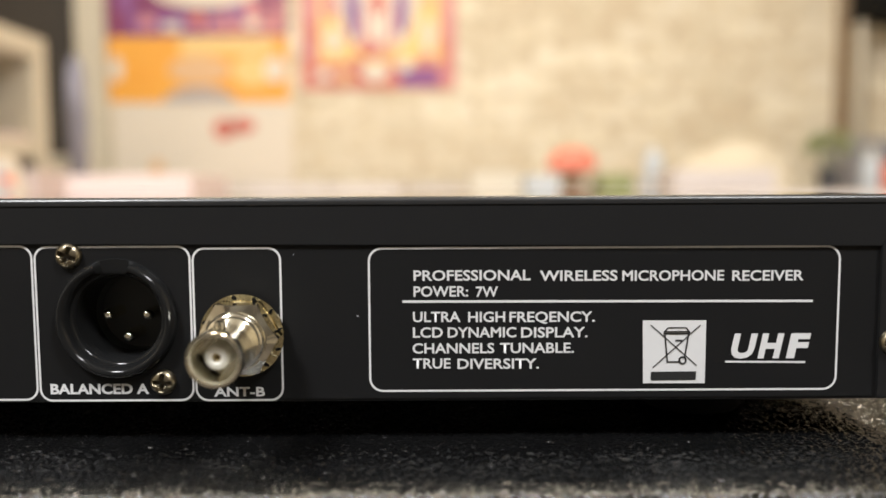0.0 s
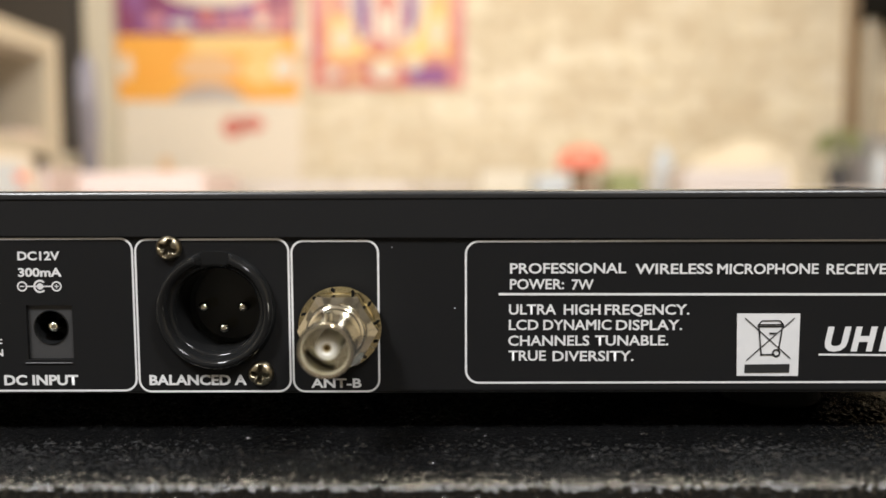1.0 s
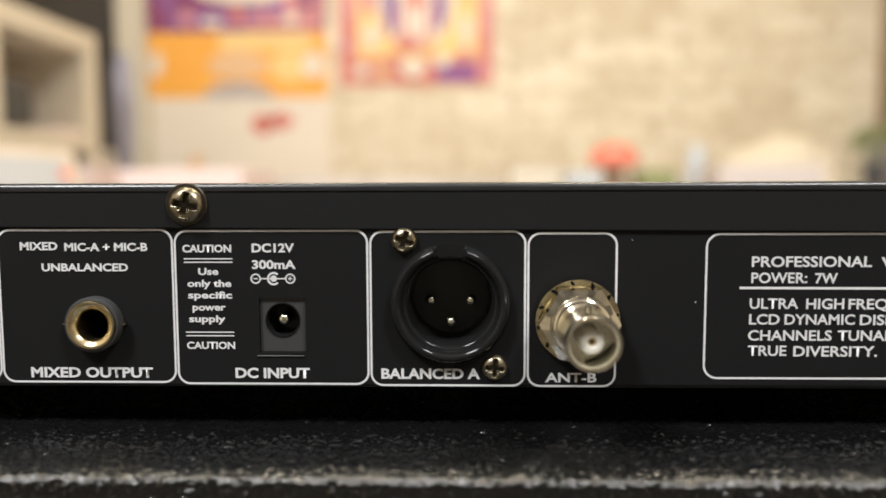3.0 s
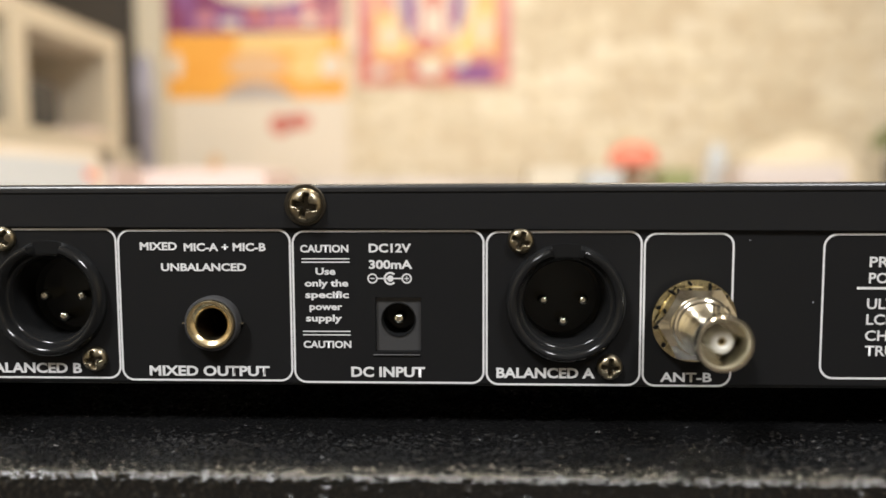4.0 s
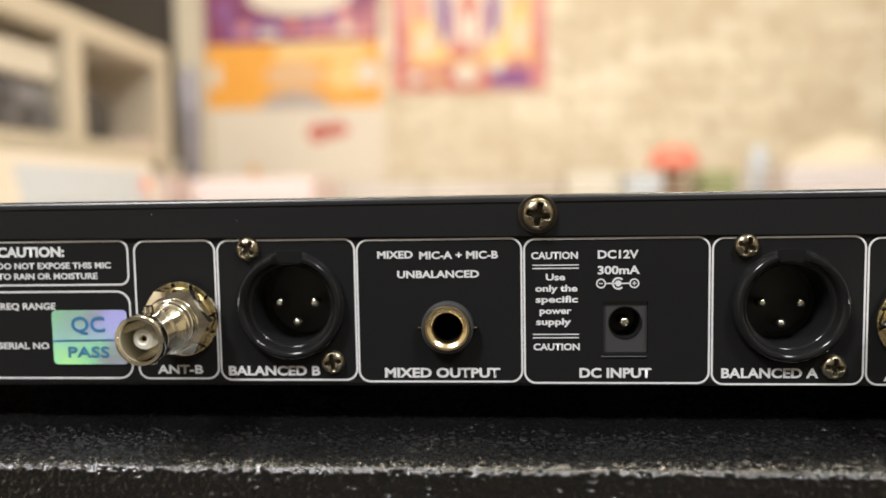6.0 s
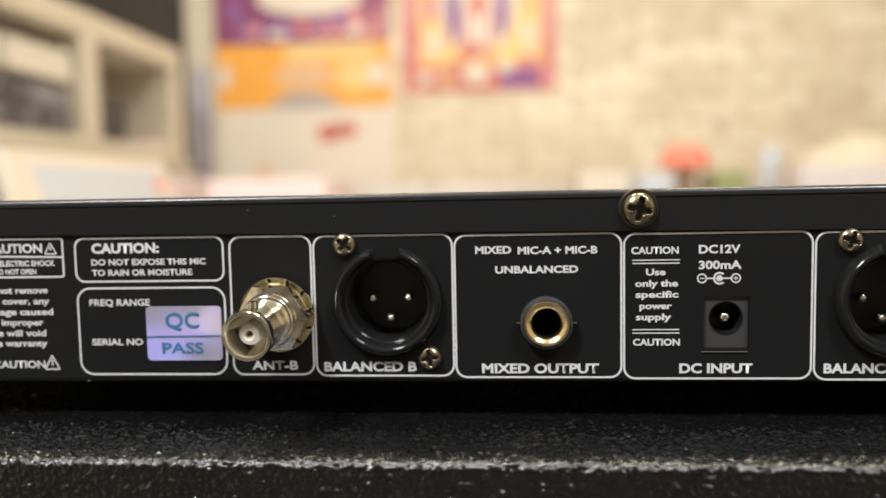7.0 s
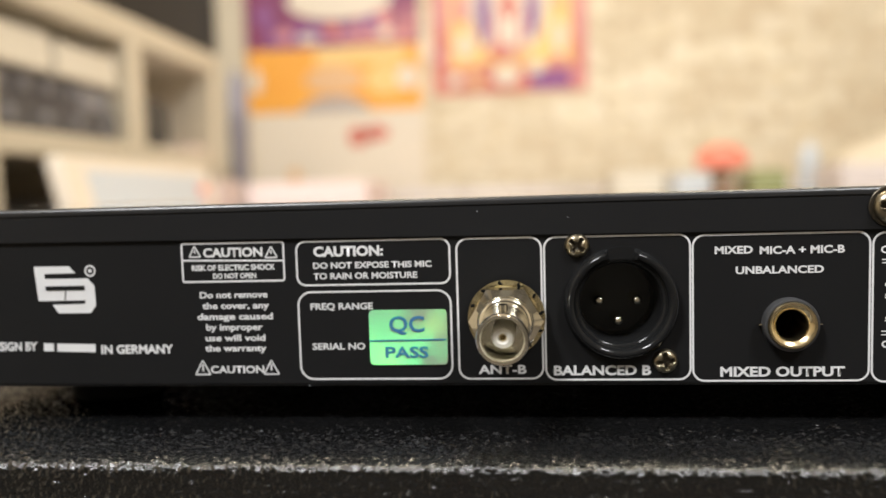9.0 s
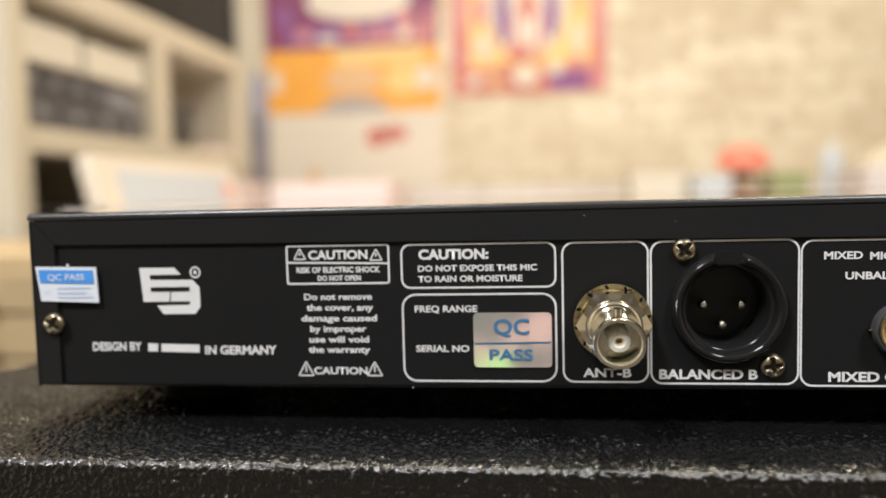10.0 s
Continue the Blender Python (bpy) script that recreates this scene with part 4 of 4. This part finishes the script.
for x, z, rx, rz, m in ((-0.32, 1.177, 0.032, 0.019, POSTER_CREAM), (-0.248, 1.171, 0.025, 0.025, POSTER_TAN), (-0.209, 1.212, 0.027, 0.021, POSTER_RED), (-0.046, 1.209, 0.025, 0.025, POSTER_CREAM), (0.028, 1.224, 0.027, 0.021, POSTER_PINK),
                        (-0.283, 1.293, 0.025, 0.042, POSTER_CREAM), (-0.294, 1.415, 0.023, 0.053, POSTER_PINK), (0.033, 1.309, 0.021, 0.053, POSTER_CREAM), (0.028, 1.457, 0.023, 0.058, POSTER_TAN), (-0.172, 1.267, 0.032, 0.028, POSTER_RED),
                        (-0.093, 1.261, 0.027, 0.023, POSTER_TAN), (0.097, 1.256, 0.013, 0.048, POSTER_RED), (-0.368, 1.32, 0.015, 0.053, POSTER_RED), (-0.135, 1.425, 0.023, 0.053, POSTER_RED)):
    flat("blotch", oval(x, z, rx, rz, 18), Y1 - 0.0115, 0.0015, m, poster)

# ---- shelf unit along the side ----
SX = -0.80
shelf = thing("shelf_unit", SX - 0.15, 1.13, 0, "cream painted open shelf unit, filled with boxes and equipment", "shelf")
for y0, y1 in ((0.748, 0.786), (1.137, 1.190), (1.500, 1.552)):
    part("upright", box(SX - 0.30, SX, y0, y1, 0, 1.127, 0.003), SHELF_CREAM, shelf)
for z0, z1 in ((0.06, 0.095), (0.46, 0.495), (0.864, 0.900), (1.081, 1.1265)):
    for y0, y1 in ((0.7865, 1.1365), (1.1905, 1.4995)):
        part("board", box(SX - 0.30, SX - 0.0005, y0, y1, z0, z1, 0.003), SHELF_CREAM, shelf)
part("back_panel", box(SX - 0.306, SX - 0.3005, 0.748, 1.552, 0.05, 1.12), SHELF_CREAM, shelf)


def carton(name, x0, x1, y0, y1, z0, z1, mat, label, category, tape=None, bevel=0.003):
    ob = thing(name, (x0 + x1) / 2, (y0 + y1) / 2, z0, label, category)
    part("body", box(x0, x1, y0, y1, z0, z1, bevel), mat, ob)
    if tape:
        ym = (y0 + y1) / 2
        part("flap", box(x0 + 0.002, x1 - 0.002, y0 + 0.002, ym - 0.001, z1 + 0.0002, z1 + 0.002), mat, ob)
        part("flap", box(x0 + 0.002, x1 - 0.002, ym + 0.001, y1 - 0.002, z1 + 0.0002, z1 + 0.002), mat, ob)
    return ob


def rack_box(x0, x1, y0, y1, z0, z1, mat, label):
    ob = carton("amplifier", x0, x1, y0, y1, z0, z1, mat, label, "amplifier")
    n = 4
    for k in range(n):
        y = y0 + (y1 - y0) * (k + 0.5) / n
        bm = upright([(0, 0), (0.009, 0), (0.008, 0.008), (0, 0.008)], 0, 0, 20)
        bmesh.ops.transform(bm, matrix=Matrix.Translation((x1, y, (z0 + z1) / 2)) @ Matrix.Rotation(radians(90), 4, "Y"), verts=bm.verts)
        part("knob", bm, GREY_GEAR, ob)
    return ob


S0 = 0.9002
rack_box(SX - 0.26, SX - 0.02, 0.792, 1.125, S0, S0 + 0.048, DARK_GEAR, "black flat amplifier lying on the shelf board")
rack_box(SX - 0.26, SX - 0.03, 0.794, 1.025, S0 + 0.0483, S0 + 0.093, DARK_GEAR, "black amplifier stacked on another one")
carton("grey_case", SX - 0.25, SX - 0.03, 1.032, 1.125, S0 + 0.0483, S0 + 0.088, GREY_GEAR, "grey plastic case stacked on an amplifier", "case")
carton("white_carton", SX - 0.24, SX - 0.015, 0.798, 0.935, S0 + 0.0935, S0 + 0.148, WHITE_CARD, "white closed carton on top of stacked amplifiers", "box", True)
carton("white_carton", SX - 0.24, SX - 0.015, 0.950, 1.125, S0 + 0.0935, S0 + 0.144, WHITE_CARD, "white closed carton beside another on the amplifiers", "box", True)
carton("black_bag", SX - 0.24, SX - 0.004, 1.195, 1.310, S0, S0 + 0.093, INSERT, "black soft equipment bag on the shelf", "bag", None, 0.02)
# black block added to give the lower bay its dark interior
carton("bay_darkening_block", SX - 0.28, SX - 0.10, 0.79, 1.10, 0.4952, 0.80, DARK_GEAR, "black block added to darken the lower shelf bay", "crate", None, 0.006)
carton("pink_carton", SX - 0.16, SX - 0.01, 1.385, 1.490, S0, S0 + 0.012, PINK_PAPER, "flat pale pink paper packet on the shelf", "packet", None, 0.002)

# ---- chest beside the shelf ----
chest = thing("drawer_chest", -0.69, 0.56, 0, "tan wooden chest of narrow drawers with cream knobs", "chest")
part("carcass", box(-0.895, -0.494, 0.42, 0.70, 0, 0.750, 0.003), TAN_WOOD, chest)
for k in range(9):
    z = 0.703 - 0.038 * k
    d = part("drawer", box(-0.887, -0.502, 0.412, 0.4195, z, z + 0.034, 0.0015), TAN_WOOD, chest)
    for x in (-0.79, -0.587):
        bm = lathe([(0.003, 0), (0.003, -0.006), (0.008, -0.010), (0.009, -0.015), (0.006, -0.019), (0, -0.020)], x, z + 0.016, 20, 0.412)
        smooth_by_angle(part("knob", bm, WHITE_CARD, d), 50)

# ---- long table with clutter ----
TT = 0.782
table = thing("long_table", 0.37, 1.6, 0, "long table with a pale lavender laminate top, crowded with small things", "table")
part("tabletop", box(-0.775, 1.71, 0.80, 2.41, TT - 0.03, TT, 0.003), TABLE_TOP, table)
for x in (-0.74, 1.64):
    for y in (0.82, 2.35):
        part("leg", box(x, x + 0.045, y, y + 0.045, 0, TT - 0.0302, 0.003), SHELF_CREAM, table)
part("apron", box(-0.69, 1.63, 0.83, 0.848, TT - 0.11, TT - 0.0302), SHELF_CREAM, table)

panel = thing("framed_panel", -0.727, 1.03, TT, "white framed tilted panel with a pale blue face", "panel")
bm = box(-0.024, 0.0, -0.245, 0.245, 0, 0.080, 0.006, 3)
tilt = Matrix.Translation((-0.703, 1.035, TT)) @ Matrix.Rotation(radians(-14), 4, "Y")
bmesh.ops.transform(bm, matrix=tilt, verts=bm.verts)
part("frame", bm, POSTER_CREAM, panel)
bm = box(0.0003, 0.0018, -0.19, 0.20, 0.004, 0.060)
bmesh.ops.transform(bm, matrix=tilt, verts=bm.verts)
part("face", bm, PALE_BLUE, panel, "pale blue face")
bm = box(0.0021, 0.0030, 0.165, 0.205, 0.022, 0.040)
bmesh.ops.transform(bm, matrix=tilt, verts=bm.verts)
part("sticker", bm, RED_PLUSH, panel, "small red sticker")
carton("pink_packet", -0.675, -0.422, 1.36, 1.62, TT, TT + 0.042, PINK_PAPER, "pale pink paper packet lying on the table", "packet", None, 0.004)
carton("white_packet", -0.401, -0.021, 1.75, 2.1, TT, TT + 0.022, TABLE_TOP, "flat pale packet lying on the table", "packet", None, 0.004)

roll = thing("cloth_roll", -0.842, 1.77, TT, "blue-grey rolled cloth standing upright behind the shelf", "cloth")
bm = upright([(0, 0), (0.014, 0), (0.020, 0.06), (0.024, 0.20), (0.020, 0.30), (0.010, 0.345), (0, 0.347)], -0.842, 1.77, 36, 0.0)
for v in bm.verts:
    a = math.atan2(v.co.y - 1.77, v.co.x + 0.842)
    k = 1 + 0.10 * math.sin(7 * a)
    v.co.x, v.co.y = -0.842 + (v.co.x + 0.842) * k, 1.77 + (v.co.y - 1.77) * k
    v.co.z += TT
smooth_by_angle(part("wrap", bm, BLUE_GREY, roll), 60)
stand = thing("side_stool", -0.842, 1.77, 0, "plain cream stool behind the shelf", "stool")
part("seat", box(-0.95, -0.782, 1.65, 1.90, TT - 0.03, TT - 0.0003, 0.004), SHELF_CREAM, stand)
for x in (-0.935, -0.825):
    for y in (1.665, 1.855):
        part("leg", box(x, x + 0.03, y, y + 0.03, 0, TT - 0.0302, 0.002), SHELF_CREAM, stand)

# red dome of unknown purpose on a dark base
cap = thing("red_dome", 0.448, 2.0, TT, "round red dome on a short brown base, on the table", "lamp")
smooth_by_angle(part("dome", upright([(0, 0.126), (0.024, 0.124), (0.046, 0.115), (0.062, 0.100), (0.070, 0.082), (0.070, 0.068), (0.060, 0.060), (0.034, 0.057), (0, 0.057)], 0.448, 2.0, 48, TT), RED_PLUSH, cap), 50)
smooth_by_angle(part("base", upright([(0, 0), (0.034, 0), (0.036, 0.006), (0.028, 0.014), (0.026, 0.0568), (0, 0.0568)], 0.448, 2.0, 40, TT), BROWN_WOOD, cap), 50)


def bottle(x, y, high, r, mat, cap_mat, label):
    ob = thing("bottle", x, y, TT, label, "bottle", "bottles on the table")
    smooth_by_angle(part("body", upright([(0, 0), (r * 0.92, 0), (r, high * 0.03), (r, high * 0.62), (r * 0.85, high * 0.72), (r * 0.42, high * 0.82), (r * 0.40, high * 0.88), (0, high * 0.88)], x, y, 36, TT), mat, ob), 50)
    smooth_by_angle(part("cap", upright([(0, high * 0.8802), (r * 0.5, high * 0.8802), (r * 0.5, high * 0.99), (r * 0.44, high), (0, high)], x, y, 28, TT), cap_mat, ob), 50)
    return ob


bottle(0.673, 1.98, 0.138, 0.027, PALE_BLUE, WHITE_CARD, "pale blue plastic bottle with a white cap")
bottle(1.285, 1.98, 0.118, 0.025, PALE_BLUE, WHITE_CARD, "small pale blue bottle beside a grey box")
carton("red_tin", 1.324, 1.403, 1.96, 2.03, TT, TT + 0.08, RED_PLUSH, "small red tin at the end of the table", "tin", None, 0.006)
carton("grey_case", 1.318, 1.582, 2.16, 2.33, TT, TT + 0.157, GREY_GEAR, "dark grey equipment case at the table's end", "case", None, 0.008)
carton("white_carton", 0.163, 0.311, 2.1, 2.28, TT, TT + 0.060, WHITE_CARD, "low white carton on the table", "box", True)
carton("grey_case", 0.316, 0.406, 1.95, 2.12, TT, TT + 0.046, PALE_BLUE, "pale grey-blue flat case on the table", "case", None, 0.004)
carton("grey_case", 0.527, 0.633, 2.02, 2.15, TT, TT + 0.05, GREEN_LEAF, "dull green flat pouch on the table", "pouch", None, 0.008)
carton("grey_case", 0.654, 0.907, 1.72, 1.90, TT, TT + 0.056, TABLE_TOP, "pale lavender flat case on the table", "case", None, 0.005)

# heap of cream cloth
heap = thing("cloth_heap", 0.92, 2.0, TT, "heap of crumpled cream cloth on the table", "cloth")
bm = bmesh.new()
bmesh.ops.create_icosphere(bm, subdivisions=5, radius=1)
for v in bm.verts:
    d = noise.fractal(v.co * 1.7, 1.0, 2.0, 4) * 0.16 + abs(noise.noise(v.co * 3.1)) * 0.10
    v.co *= 1 + d
    v.co = Vector((0.918 + v.co.x * 0.178, 2.02 + v.co.y * 0.13, TT + max(v.co.z, -0.02) * 0.132 + 0.0023))
part("cloth", bm, CREAM_CLOTH, heap, smooth=True)

# potted plant
plant = thing("potted_plant", 1.203, 2.05, TT, "small green leafy plant in a dark pot on the table", "plant")
smooth_by_angle(part("pot", upright([(0, 0), (0.024, 0), (0.034, 0.064), (0.032, 0.066), (0.029, 0.060), (0, 0.058)], 1.203, 2.05, 32, TT), DARK_GEAR, plant), 40)
bm = bmesh.new()
rng = random.Random(5)
for k in range(170):
    a, e = rng.uniform(0, 2 * math.pi), math.asin(rng.uniform(-0.35, 1))
    r = rng.uniform(0.5, 1.0) ** 0.5
    c = Vector((1.203 + 0.066 * r * math.cos(a) * math.cos(e), 2.05 + 0.055 * r * math.sin(a) * math.cos(e), TT + 0.118 + 0.052 * r * math.sin(e)))
    m = Matrix.Translation(c) @ Euler((rng.uniform(-1, 1), rng.uniform(-1, 1), a)).to_matrix().to_4x4()
    w, h = 0.007, rng.uniform(0.014, 0.022)
    pts = [m @ Vector(p) for p in ((0, 0, 0), (w, 0.002, h * 0.4), (0, 0.004, h), (-w, 0.002, h * 0.4))]
    vs = [bm.verts.new(p) for p in pts]
    mid = bm.verts.new(m @ Vector((0, -0.0015, h * 0.45)))
    for i in range(4):
        bm.faces.new((vs[i], vs[(i + 1) % 4], mid))
part("leaves", bm, GREEN_LEAF, plant)
bm = bmesh.new()
for k in range(7):
    a = 2 * math.pi * k / 7
    bmesh.ops.create_cone(bm, segments=8, radius1=0.0016, radius2=0.0008, depth=0.085, matrix=Matrix.Translation((1.203 + 0.012 * math.cos(a), 2.05 + 0.012 * math.sin(a), TT + 0.085)) @ Matrix.Rotation(0.35, 4, Vector((-math.sin(a), math.cos(a), 0))), cap_ends=True)
part("stems", bm, GREEN_LEAF, plant)

# small loudspeaker on a pole
pole = thing("speaker_stand", 1.455, 2.28, 0, "grey steel pole stand carrying a small black loudspeaker", "stand")
smooth_by_angle(part("pole", upright([(0, 0), (0.020, 0), (0.020, 1.31), (0, 1.31)], 1.455, 2.36, 28, 0.02), GREY_STEEL, pole), 50)
part("base_plate", box(1.335, 1.575, 2.27, 2.435, 0, 0.0198, 0.004), GREY_STEEL, pole)
monitor = thing("small_loudspeaker", 1.60, 2.3, 1.3305, "small black loudspeaker box on a pole stand", "loudspeaker")
part("cabinet", box(1.435, 1.69, 2.22, 2.43, 1.3305, 1.70, 0.008), RUBBER, monitor)
smooth_by_angle(part("cone", lathe([(0.085, -0.0002), (0.080, -0.006), (0.074, -0.004), (0.03, 0.0), (0.025, -0.010), (0, -0.014)], 1.56, 1.49, 40, 2.22), RUBBER, monitor), 50)

carton("cream_carton", -0.933, -0.862, 1.80, 1.895, TT - 0.0001, TT + 0.100, WHITE_CARD, "small cream carton on a stool behind the shelf", "box", True)
carton("pink_carton", -0.773, -0.744, 1.38, 1.53, TT, TT + 0.052, PINK_PAPER, "slim pale pink carton standing beside the shelf", "box", None, 0.003)

# papers and folders piled low along the back of the table
for x0, x1, y0, y1, h, m, words in ((-0.72, -0.292, 2.16, 2.39, 0.022, TABLE_TOP, "pale lavender folders piled low at the back of the table"), (-0.285, 0.15, 2.19, 2.39, 0.022, TABLE_TOP, "pale papers piled low at the back of the table"),
                                    (0.50, 0.80, 2.20, 2.39, 0.026, TABLE_TOP, "pale lavender folders under the papered wall"), (1.02, 1.13, 2.12, 2.36, 0.028, WHITE_CARD, "short pile of white papers behind the cloth heap")):
    pile = thing("paper_pile", (x0 + x1) / 2, (y0 + y1) / 2, TT, words, "papers", "piles of papers")
    n = 4
    for k in range(n):
        j = 0.006 * math.sin(7 * k + 40 * x0)
        part("folder", box(x0 + j, x1 + j, y0 - j, y1 - abs(j), TT + h * k / n + 0.0002, TT + h * (k + 1) / n, 0.001, 1), m, pile)
